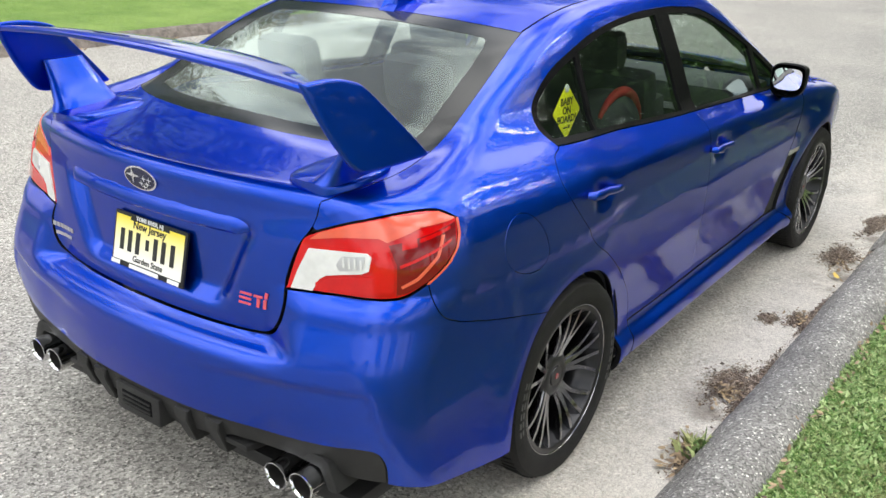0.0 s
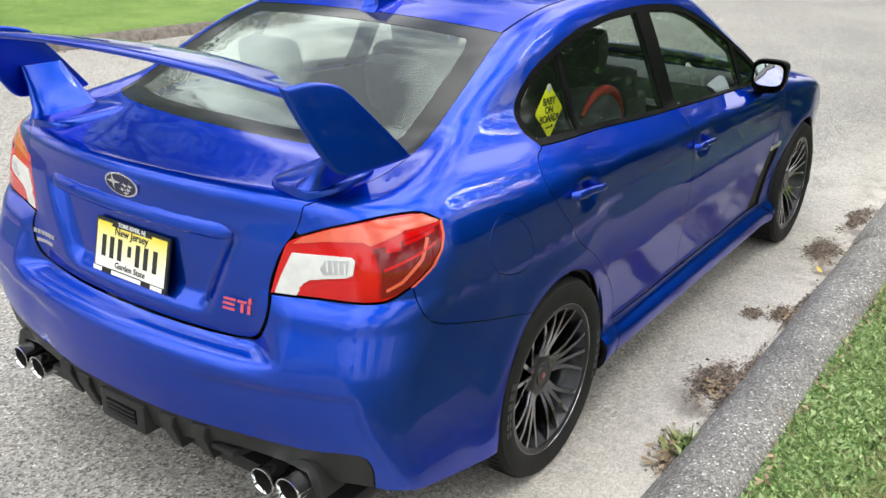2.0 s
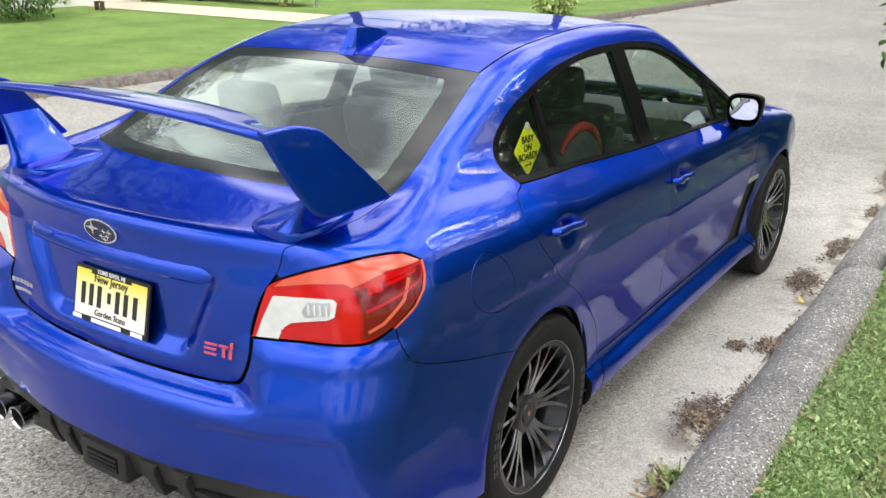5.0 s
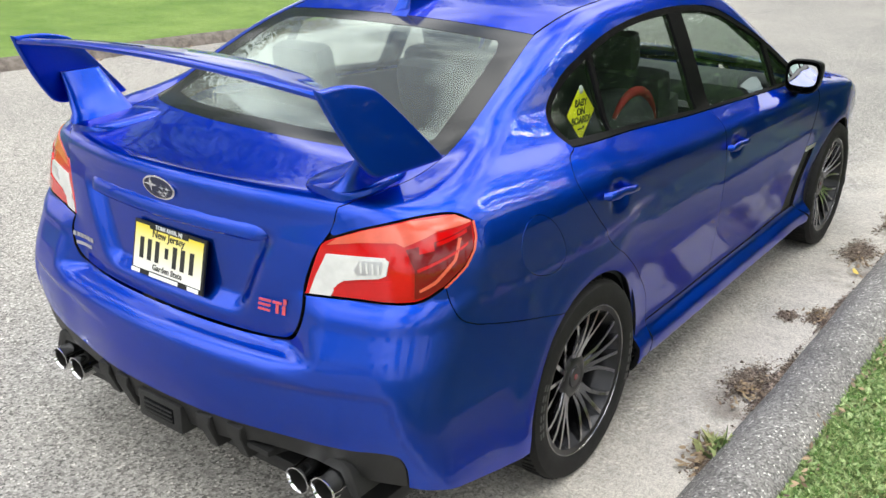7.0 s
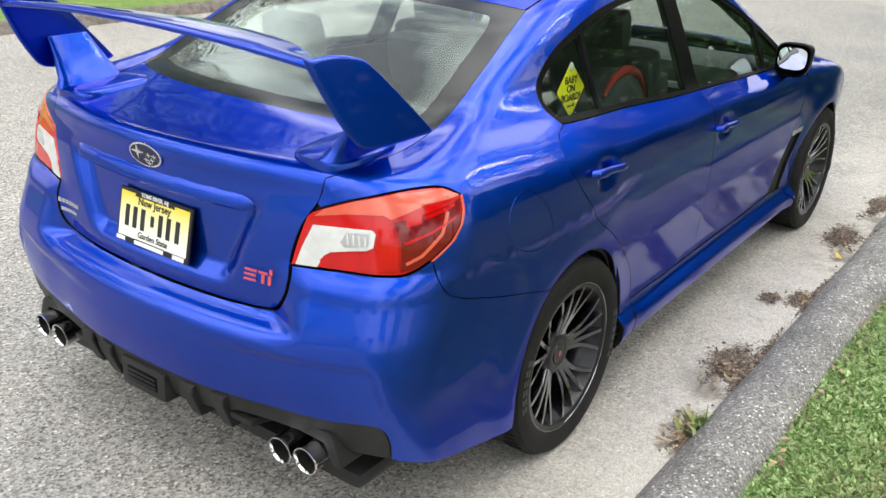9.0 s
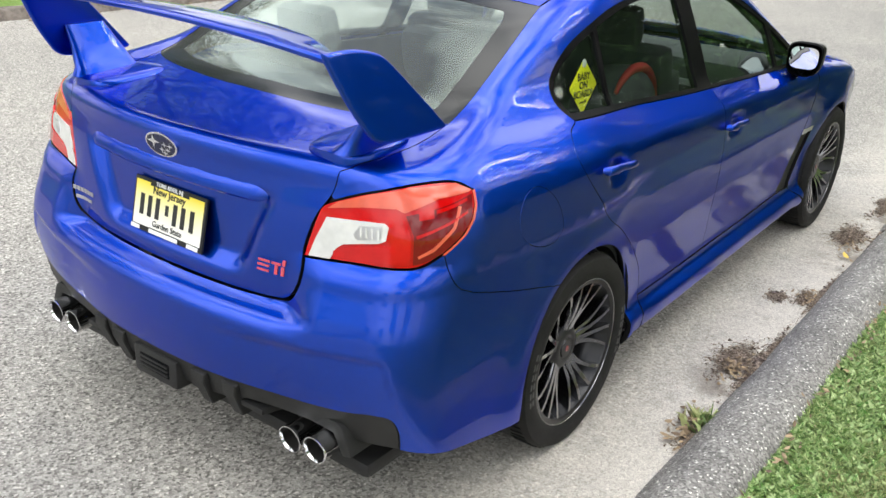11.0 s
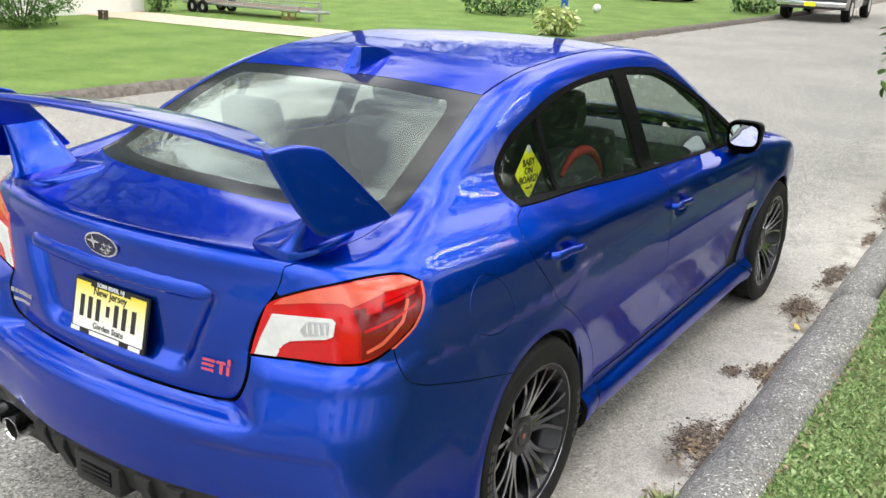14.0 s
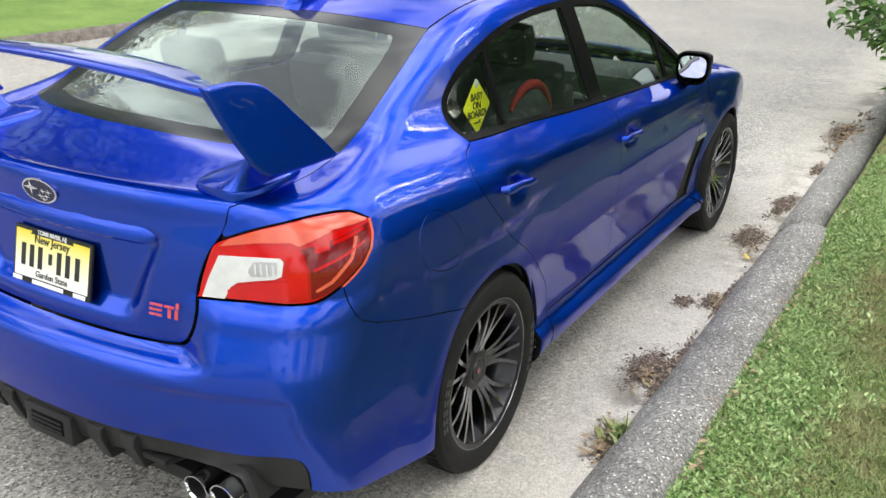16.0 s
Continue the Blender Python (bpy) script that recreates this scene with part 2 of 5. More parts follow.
def raw(name, verts, faces, mat, parent=None, label="", normals=None):
    me = bpy.data.meshes.new(name)
    me.from_pydata([tuple(v) for v in verts], [], [tuple(int(i) for i in f) for f in faces])
    me.update()
    me.polygons.foreach_set("use_smooth", [True] * len(me.polygons))
    if normals is not None:
        me.normals_split_custom_set_from_vertices([tuple(v) for v in normals])
    me.materials.append(mat)
    ob = new(name, me)
    ob.parent = parent
    if label:
        tagged(ob, label)
    return ob


def empty(name, x=0, y=0, z=0):
    ob = new(name)
    ob.location = (x, y, z)
    bpy.context.view_layer.update()
    return ob


def box(x0, y0, z0, x1, y1, z1, bevel=.01, bm=None, m=None):
    b = bm or bmesh.new()
    t = bmesh.new()
    bmesh.ops.create_cube(t, size=1)
    for v in t.verts:
        v.co = Vector(((x0 + x1) / 2 + v.co.x * (x1 - x0), (y0 + y1) / 2 + v.co.y * (y1 - y0), (z0 + z1) / 2 + v.co.z * (z1 - z0)))
    if bevel:
        bmesh.ops.bevel(t, geom=list(t.edges), offset=bevel, segments=2, affect="EDGES", profile=.6)
    if m is not None:
        bmesh.ops.transform(t, matrix=m, verts=t.verts)
    if bm is None:
        b.free()
        return t
    me = bpy.data.meshes.new("tmp")
    t.to_mesh(me)
    t.free()
    b.from_mesh(me)
    bpy.data.meshes.remove(me)
    return b


def lathe(profile, n=64, m=None, close=False):
    """Turns (radius, along) pairs round the x axis."""
    bm = bmesh.new()
    rings = []
    for r, a in profile:
        rings.append([bm.verts.new((a, r * math.cos(2 * math.pi * i / n), r * math.sin(2 * math.pi * i / n))) for i in range(n)])
    pairs = list(zip(rings, rings[1:])) + ([(rings[-1], rings[0])] if close else [])
    for p, q in pairs:
        for i in range(n):
            bm.faces.new((p[i], p[(i + 1) % n], q[(i + 1) % n], q[i]))
    if m is not None:
        bmesh.ops.transform(bm, matrix=m, verts=bm.verts)
    bmesh.ops.recalc_face_normals(bm, faces=bm.faces)
    return bm


def prism(points, depth, m=None, bevel=0.0):
    """A plate with the outline points (x, y), from z = 0 to depth."""
    bm = bmesh.new()
    lo = [bm.verts.new((x, y, 0)) for x, y in points]
    f = bm.faces.new(lo)
    g = bmesh.ops.extrude_face_region(bm, geom=[f])
    bmesh.ops.translate(bm, vec=(0, 0, depth), verts=[v for v in g["geom"] if isinstance(v, bmesh.types.BMVert)])
    bmesh.ops.recalc_face_normals(bm, faces=bm.faces)
    if bevel:
        bmesh.ops.bevel(bm, geom=list(bm.edges), offset=bevel, segments=2, affect="EDGES", profile=.6)
    if m is not None:
        bmesh.ops.transform(bm, matrix=m, verts=bm.verts)
    return bm


def tube(points, radius, n=10):
    """A round bar along points."""
    bm = bmesh.new()
    rings = []
    pts = [Vector(p) for p in points]
    for i, p in enumerate(pts):
        d = (pts[min(i + 1, len(pts) - 1)] - pts[max(i - 1, 0)]).normalized()
        a = d.orthogonal().normalized()
        b = d.cross(a)
        r = radius[i] if isinstance(radius, (list, tuple)) else radius
        rings.append([bm.verts.new(p + r * (math.cos(2 * math.pi * k / n) * a + math.sin(2 * math.pi * k / n) * b)) for k in range(n)])
    for p, q in zip(rings, rings[1:]):
        best = min(range(n), key=lambda s: (p[0].co - q[s].co).length)
        for k in range(n):
            bm.faces.new((p[k], p[(k + 1) % n], q[(k + 1 + best) % n], q[(k + best) % n]))
    bm.faces.new(rings[0])
    bm.faces.new(rings[-1])
    bmesh.ops.recalc_face_normals(bm, faces=bm.faces)
    return bm


# ---- skin of the car ----
def spline(*knots):
    """A smooth curve through (place, value) knots, flat beyond its ends."""
    a = np.array(knots, float)
    x, v = a[:, 0], a[:, 1]
    d = np.diff(v) / np.diff(x)
    m = np.concatenate(([d[0]], np.where(d[1:] * d[:-1] > 0, 2 * d[1:] * d[:-1] / (d[1:] + d[:-1] + 1e-12), 0), [d[-1]]))

    def at(q):
        q = np.clip(q, x[0], x[-1])
        i = np.clip(np.searchsorted(x, q) - 1, 0, len(x) - 2)
        h = x[i + 1] - x[i]
        t = (q - x[i]) / h
        return (v[i] * (1 + 2 * t) * (1 - t) ** 2 + m[i] * h * t * (1 - t) ** 2
                + v[i + 1] * t * t * (3 - 2 * t) + m[i + 1] * h * t * t * (t - 1))
    return at


def softmax(a, b, k):
    h = np.maximum(k - np.abs(a - b), 0) / k
    return np.maximum(a, b) + h * h * k / 4


def softmin(a, b, k):
    return -softmax(-a, -b, k)


def step(v, lo, hi):
    t = np.clip((v - lo) / (hi - lo), 0, 1)
    return t * t * (3 - 2 * t)


# Car: rear axle at y = 0, nose towards +y, wheelbase 2.65
WHEELBASE, ARCH_R, HUB_Z = 2.65, 0.357, 0.322
half_width = spline((-1.0, .80), (-.8, .836), (-.55, .864), (-.3, .882), (0, .892), (.4, .884), (1.3, .88), (2.2, .882), (2.65, .893), (3.0, .868), (3.3, .80), (3.6, .66))
section = spline((.1, -.05), (.18, -.012), (.23, .006), (.27, .006), (.292, -.008), (.315, -.028), (.36, -.036), (.45, -.033), (.6, -.016), (.74, -.004), (.84, 0), (.9, -.0035), (.93, -.010), (.95, -.021), (1.0, -.058), (1.06, -.11), (1.2, -.25))
deck = spline((-1.0, 1.03), (-.87, 1.055), (-.7, 1.071), (-.4, 1.088), (0, 1.075), (.5, 1.035), (1.2, 1.0), (2.0, .955), (2.35, .965), (2.6, .945), (3.0, .89), (3.25, .82), (3.45, .70))
tail_line = spline((.15, -.84), (.24, -.885), (.30, -.915), (.40, -.943), (.52, -.957), (.59, -.955), (.622, -.938), (.64, -.90), (.655, -.878), (.70, -.879), (.80, -.876), (.92, -.872), (.99, -.867), (1.03, -.876), (1.06, -.886), (1.1, -.88))
corner_line = spline((.15, -.84), (.24, -.885), (.30, -.918), (.40, -.946), (.47, -.960), (.53, -.964), (.58, -.962), (.62, -.954), (.66, -.939), (.70, -.921), (.735, -.905), (.758, -.897), (.768, -.892), (.785, -.881), (.799, -.870), (.809, -.862), (.83, -.862), (.92, -.870), (.99, -.867), (1.03, -.876), (1.06, -.886), (1.1, -.88))
bumper_side = spline((.1, -.03), (.2, .004), (.28, .014), (.38, .016), (.48, .014), (.6, .008), (.7, .002), (.78, -.001), (.84, 0), (.9, -.006), (.95, -.024), (1.0, -.058), (1.06, -.11), (1.2, -.25))
tail_bow = spline((.2, .20), (.6, .212), (.68, .198), (.8, .18), (.95, .25), (1.06, .32))
nose_line = spline((.15, 3.36), (.3, 3.44), (.5, 3.47), (.62, 3.45), (.72, 3.36), (.8, 3.25), (.95, 3.0))
roof = spline((-.9, 1.10), (-.5, 1.25), (-.1, 1.325), (.15, 1.362), (.5, 1.418), (.9, 1.438), (1.2, 1.430), (1.6, 1.388), (2.0, 1.31), (2.4, 1.18))
glass_y = spline((1.0, -.60), (1.09, -.455), (1.2, -.235), (1.3, -.015), (1.37, .16), (1.45, .42))


def body_field(p):
    """Negative inside the car's outer skin."""
    x, y, z = np.abs(p[..., 0]), p[..., 1], p[..., 2]
    lift = .035 * step(-y, -.9, .3)
    tail_part = step(-y, -.05, .42)
    side = x - half_width(y) - section(z - lift) * (1 - tail_part) - bumper_side(z - .035) * tail_part
    for wy in (0, WHEELBASE):
        r = np.hypot(y - wy, z - HUB_Z)
        side = side - .009 * np.exp(-((r - .37) / .07) ** 2)
    for hy, hz in ((.115, .912), (1.145, .848)):
        side = side + .018 * np.exp(-((y - hy) / .060) ** 4 - ((z - hz) / .040) ** 4)
    edge = x - .10 * (z - .71) / .22
    scoop = step(z, .685, .750) * (1 - step(z, .905, .955)) * (1 - step(edge, .238, .318))
    tail = tail_line(z) + (corner_line(z - .42 * np.maximum(x - .6, 0) ** 2) - tail_line(z)) * step(x, .42, .58)
    cheek = .012 * (1 - step(z - .08 * x, .516, .548)) * (1 - step(x - .3 * (.60 - z), .745, .778)) * step(x, .15, .5)
    rear = tail + tail_bow(z) * x * x + .034 * scoop + cheek - y
    nose = y - nose_line(z) + .35 * x * x
    top = z - deck(y) + (.05 + .03 * step(y, 2.0, 2.6)) * x * x
    low = softmax(softmax(side, rear, .10 + .06 * step(z, .5, .82)), softmax(nose, .16 - z, .05), .1)
    low = softmax(low, top, .06)
    gside = x - (.782 - .40 * (z - .98) - .16 * np.maximum(z - .98, 0) ** 2) + .055 * step(-y, -.35, .45) + .008 * step(y, 1.3, 2.3)
    groof = z - roof(y) + .06 * x * x
    gback = glass_y(z) + .24 * x * x - y
    gfront = (y - 2.42 + 1.85 * (z - .95) + .30 * x * x) * .52
    cab = np.maximum(softmax(softmax(gside, groof, .07), softmax(gback * .48, gfront, .02), .05), .9 - z)
    return softmin(low, cab, .07 + .08 * step(x, .58, .72) * (1 - step(y, -.05, .45)))


# ---- panels cut from the skin ----
def march(origin, way, far, offset=0.0, n_steps=64):
    """First places where rays meet the skin moved inwards by offset."""
    origin, way = np.broadcast_arrays(np.atleast_2d(origin).astype(float), np.atleast_2d(way).astype(float))
    n = len(origin)
    lo, hi, found = np.zeros(n), np.full(n, far), np.zeros(n, bool)
    steps = np.linspace(0, far, n_steps)
    for a, b in zip(steps, steps[1:]):
        inside = (body_field(origin + b * way) + offset < 0) & ~found
        lo[inside], hi[inside] = a, b
        found |= inside
        if found.all():
            break
    for _ in range(18):
        mid = (lo + hi) / 2
        inside = body_field(origin + mid[:, None] * way) + offset < 0
        hi, lo = np.where(inside, mid, hi), np.where(inside, lo, mid)
    return origin + hi[:, None] * way


def slope(p, e=.0015):
    g = np.stack([body_field(p + e * np.eye(3)[i]) - body_field(p - e * np.eye(3)[i]) for i in range(3)], -1)
    return g / (np.linalg.norm(g, axis=1, keepdims=True) + 1e-12)


def S(a):
    """Side: (y, z) to the skin."""
    a = np.atleast_2d(np.array(a, float))
    return march(np.c_[np.full(len(a), 1.15), a], (-1, 0, 0), .9)


def T(a):
    """Top: (x, y) to the skin."""
    a = np.atleast_2d(np.array(a, float))
    return march(np.c_[a, np.full(len(a), 1.65)], (0, 0, -1), 1.2)


def B(a):
    """Rear: (x, z) to the skin."""
    a = np.atleast_2d(np.array(a, float))
    return march(np.c_[a[:, 0], np.full(len(a), -1.2), a[:, 1]], (0, 1, 0), 1.0)


def C(a):
    """Rear corner: (degrees round from the side towards the tail, z) to the skin."""
    a = np.atleast_2d(np.array(a, float))
    th = np.radians(a[:, 0])
    d = np.c_[np.cos(th), -np.sin(th), 0 * th]
    return march(np.c_[1.4 * d[:, 0], -.3 + 1.4 * d[:, 1], a[:, 1]], -d, 1.3)


def flow(knots, n=7, closed=False):
    """A smooth line through 2D knots."""
    k = np.array(knots, float)
    if closed:
        k = np.vstack((k[-1:], k, k[:2]))
    else:
        k = np.vstack((2 * k[0] - k[1], k, 2 * k[-1] - k[-2]))
    out = []
    for a, b, c, d in zip(k, k[1:], k[2:], k[3:]):
        for t in np.linspace(0, 1, n, endpoint=False):
            out.append(.5 * (2 * b + (c - a) * t + (2 * a - 5 * b + 4 * c - d) * t * t + (3 * b - a - 3 * c + d) * t ** 3))
    if not closed:
        out.append(k[-2])
    return np.array(out)


def arc(cy, cz, r, a0, a1, n=40):
    t = np.radians(np.linspace(a0, a1, n))
    return np.c_[cy + r * np.cos(t), cz + r * np.sin(t)]


def loop(*pieces):
    """One closed line of 3D points out of pieces laid end to end."""
    p = np.vstack(pieces)
    keep = [0]
    for i in range(1, len(p)):
        if np.linalg.norm(p[i] - p[keep[-1]]) > .0025:
            keep.append(i)
    if np.linalg.norm(p[keep[-1]] - p[0]) < .0025:
        keep.pop()
    return p[keep]


def inside2(q, poly):
    hit = np.zeros(len(q), bool)
    for a, b in zip(poly, np.roll(poly, -1, 0)):
        if a[1] != b[1]:
            hit ^= ((a[1] > q[:, 1]) != (b[1] > q[:, 1])) & (q[:, 0] < (b[0] - a[0]) * (q[:, 1] - a[1]) / (b[1] - a[1]) + a[0])
    return hit


def edge_distance(q, poly):
    best = np.full(len(q), 9.0)
    for a, b in zip(poly, np.roll(poly, -1, 0)):
        d = b - a
        t = np.clip(((q - a) @ d) / (d @ d + 1e-12), 0, 1)
        best = np.minimum(best, np.linalg.norm(q - a - t[:, None] * d, axis=1))
    return best


def inset(poly, gap):
    area = np.sum(poly[:, 0] * np.roll(poly[:, 1], -1) - np.roll(poly[:, 0], -1) * poly[:, 1])
    t = np.roll(poly, -1, 0) - np.roll(poly, 1, 0)
    t /= np.linalg.norm(t, axis=1, keepdims=True) + 1e-12
    return poly + gap * np.sign(area) * np.c_[-t[:, 1], t[:, 0]]


def densify(poly, cell):
    out = []
    for a, b in zip(poly, np.roll(poly, -1, 0)):
        n = max(1, int(np.ceil(np.linalg.norm(b - a) / cell)))
        out += [a + (b - a) * i / n for i in range(n)]
    return np.array(out)


class Straight:
    """A chart seen along a direction."""

    def __init__(self, *d):
        self.d = np.array(d, float) / np.linalg.norm(d)
        a = np.cross((0, 0, 1), self.d)
        if d[0] == 0:
            a = np.array((1.0, 0, 0))
        self.a = a / np.linalg.norm(a)
        self.b = np.cross(self.d, self.a)

    def flat(self, p):
        return np.c_[p @ self.a, p @ self.b]

    def raise_up(self, q, offset):
        o = q[:, :1] * self.a + q[:, 1:] * self.b
        mid = np.array((.3, .9, .7)) @ self.d
        return march(o + (mid + 2.6) * self.d, -self.d, 5.0, offset, 110)


class Fan:
    """A chart unrolled round the tail."""

    def flat(self, p):
        return np.c_[.75 * np.arctan2(p[:, 0], -(p[:, 1] + .3)), p[:, 2]]

    def raise_up(self, q, offset):
        th = q[:, 0] / .75
        d = np.c_[np.sin(th), -np.cos(th), 0 * th]
        return march(np.c_[1.4 * d[:, 0], -.3 + 1.4 * d[:, 1], q[:, 1]], -d, 1.3, offset)


def panel(name, line, chart, mat, parent, holes=(), offset=0.0, gap=.0013, cell=.03, rim=.02, side="right", label="", dark_rim=True):
    """A sheet of the skin inside a closed line. side: right, left or both (a mirrored sheet sewn along the middle)."""
    q = inset(chart.flat(line), gap)
    if side == "both":
        q[np.abs(line[:, 0]) < .0015, 0] = 0
    q = densify(q, cell * .7)
    hs = [densify(inset(chart.flat(h), -gap), cell * .7) for h in holes]
    lo, hi = q.min(0), q.max(0)
    g = np.stack(np.meshgrid(np.arange(lo[0], hi[0], cell), np.arange(lo[1], hi[1], cell)), -1).reshape(-1, 2)
    g[::2, 1] += cell * .01
    g = g[inside2(g, q)]
    g = g[edge_distance(g, q) > cell * .4]
    for h in hs:
        g = g[~inside2(g, h)]
        g = g[edge_distance(g, h) > cell * .4]
    pts, edges = [q], [(i, (i + 1) % len(q)) for i in range(len(q))]
    n = len(q)
    for h in hs:
        edges += [(n + i, n + (i + 1) % len(h)) for i in range(len(h))]
        pts.append(h)
        n += len(h)
    allp = np.vstack((*pts, g))
    out = geometry.delaunay_2d_cdt([Vector(v) for v in allp], edges, [], 0, 1e-6)
    v2 = np.array([tuple(v) for v in out[0]])
    tri = np.array([f for f in out[2] if len(f) == 3])
    mid = v2[tri].mean(1)
    ok = inside2(mid, q)
    for h in hs:
        ok &= ~inside2(mid, h)
    tri = tri[ok]
    p = chart.raise_up(v2, offset)
    nrm = slope(p)
    if side == "both":
        p[np.abs(v2[:, 0]) < 1e-5, 0] = 0
    f = np.cross(p[tri[:, 1]] - p[tri[:, 0]], p[tri[:, 2]] - p[tri[:, 0]])
    flip = (f * nrm[tri[:, 0]]).sum(1) < 0
    tri[flip] = tri[flip][:, ::-1]
    used = np.unique(tri)
    remap = np.full(len(p), -1)
    remap[used] = np.arange(len(used))
    p, nrm, tri = p[used], nrm[used], remap[tri]
    # folded edges, painted black so the shade in the gaps is in their colour
    sheet_faces = len(tri)
    if rim:
        es = np.sort(np.vstack((tri[:, [0, 1]], tri[:, [1, 2]], tri[:, [2, 0]])), 1)
        directed = np.vstack((tri[:, [0, 1]], tri[:, [1, 2]], tri[:, [2, 0]]))
        u, idx, cnt = np.unique(es, axis=0, return_index=True, return_counts=True)
        border = directed[idx[cnt == 1]]
        if side == "both":
            border = border[~((np.abs(p[border[:, 0], 0]) < 1e-6) & (np.abs(p[border[:, 1], 0]) < 1e-6))]
        base, ntri = len(p), []
        newp, newn = [], []
        for a, b in border:
            side_n = np.cross(p[b] - p[a], nrm[a])
            side_n /= np.linalg.norm(side_n) + 1e-12
            k = base + len(newp)
            newp += [p[a], p[b], p[b] - rim * nrm[b], p[a] - rim * nrm[a]]
            newn += [.5 * side_n + .5 * nrm[a], .5 * side_n + .5 * nrm[b], side_n, side_n]
            ntri += [(k, k + 3, k + 2), (k, k + 2, k + 1)]
        if newp:
            p, nrm, tri = np.vstack((p, newp)), np.vstack((nrm, newn)), np.vstack((tri, ntri))
    if side == "both":
        m, mn = p * (-1, 1, 1), nrm * (-1, 1, 1)
        seam = np.abs(p[:, 0]) < 1e-6
        nrm[seam, 0] = 0
        index = np.where(seam, np.arange(len(p)), 0)
        fresh = np.flatnonzero(~seam)
        index[fresh] = len(p) + np.arange(len(fresh))
        p, nrm, tri = np.vstack((p, m[fresh])), np.vstack((nrm, mn[fresh])), np.vstack((tri, index[tri][:, ::-1]))
        dark = np.tile(np.arange(len(tri) // 2) >= sheet_faces, 2)
    else:
        dark = np.arange(len(tri)) >= sheet_faces
    if side == "left":
        p, nrm, tri = p * (-1, 1, 1), nrm * (-1, 1, 1), tri[:, ::-1]
    ob = raw(name, p, tri, mat, parent, label, nrm)
    if rim and dark_rim and mat is PAINT:
        ob.data.materials.append(TRIM)
        ob.data.polygons.foreach_set("material_index", dark.astype(np.int32))
    return ob


# ---- the car ----
car = tagged(empty("car"), "glossy blue sports saloon with tall rear wing beside the kerb", "car")

DLO_LOW = [(-.008, 1.062), (.26, 1.043), (.75, 1.009), (1.04, .994), (1.284, .982), (1.75, .957), (2.11, .942)]
DLO_TOP = [(2.135, .955), (2.115, .992), (1.912, 1.11), (1.632, 1.239), (1.398, 1.322), (1.2, 1.348), (1.03, 1.357), (.764, 1.354), (.454, 1.322), (.196, 1.262), (.075, 1.212), (.0, 1.16), (-.026, 1.108), (-.008, 1.062)]
DOOR_CUT = [(-.012, 1.059), (-.075, 1.041), (-.112, .987), (-.055, .90), (.085, .763), (.207, .683), (.345, .575), (.455, .465), (.488, .38), (.486, .342)]
SPLIT = [(1.036, .990), (1.012, .90), (1.045, .77), (1.085, .58), (1.10, .44), (1.09, .338)]
FRONT_CUT = [(1.975, .345), (2.05, .43), (2.15, .61), (2.20, .80), (2.185, .93), (2.14, .944)]
SEAM = [(-.592, .738), (-.50, .710), (-.406, .684), (-.29, .655), (-.189, .628)]
LAMP_TOP = [(41, .962), (35.2, .994), (28.9, 1.019), (23.5, 1.027), (20.5, 1.022), (18.1, 1.003)]
LAMP_OUT = [(18.1, 1.003), (18.3, .97), (19.2, .938), (20.9, .905), (24.6, .859)]
LAMP_LOW = [(24.6, .859), (27.8, .829), (30.7, .818), (37.1, .811), (40.7, .806), (47.2, .801)]
LAMP_IN = [(47.2, .801), (45.9, .86), (44.3, .92), (43.2, .945), (41, .962)]
LID_REAR = [(.562, 1.032), (.559, 1.0), (.550, .969), (.522, .921), (.500, .86), (.490, .809), (.494, .765), (.480, .715), (.448, .675), (.40, .661), (.28, .656), (.12, .655), (0, .655)]
LID_SIDE = [(.612, -.40), (.618, -.55), (.604, -.69), (.585, -.75)]
GLASS_LOW = [(0, -.520), (.2, -.512), (.4, -.478), (.54, -.435), (.612, -.395)]
GLASS_SIDE = [(.612, -.395), (.592, -.2), (.562, 0), (.526, .176)]
GLASS_TOP = [(.526, .176), (.3, .170), (0, .166)]
DITCH = [(.526, .176), (.526, .6), (.518, 1.1), (.50, 1.48)]
SCREEN_SIDE = [(.50, 1.48), (.555, 1.74), (.63, 2.0), (.69, 2.22)]
SCREEN_LOW = [(.69, 2.22), (.4, 2.36), (0, 2.40)]
SCREEN_TOP = [(.50, 1.48), (.25, 1.56), (0, 1.585)]
DIFFUSER_TOP = [(31.2, .322), (31.8, .385), (33.2, .424), (36, .426), (42, .412), (60, .403), (90, .405)]
SKIRT_END = C([(31.2, .318)])
side_chart, tail_chart, quarter_chart, top_chart = Straight(1, 0, 0), Fan(), Straight(.75, -.35, .56), Straight(0, -.12, 1)


def curve(kind, knots, n=7, back=False):
    q = kind(flow(knots, n))
    return q[::-1] if back else q


fuel_line = S(flow([(-.312 + .105 * math.cos(a) - .01 * math.sin(a), .850 + .088 * math.sin(a) + .02 * math.sin(a) ** 2 - .028 * math.cos(a)) for a in np.linspace(0, 2 * math.pi, 16, endpoint=False)], 5, True))
dlo_line = loop(curve(S, DLO_LOW), curve(S, DLO_TOP))

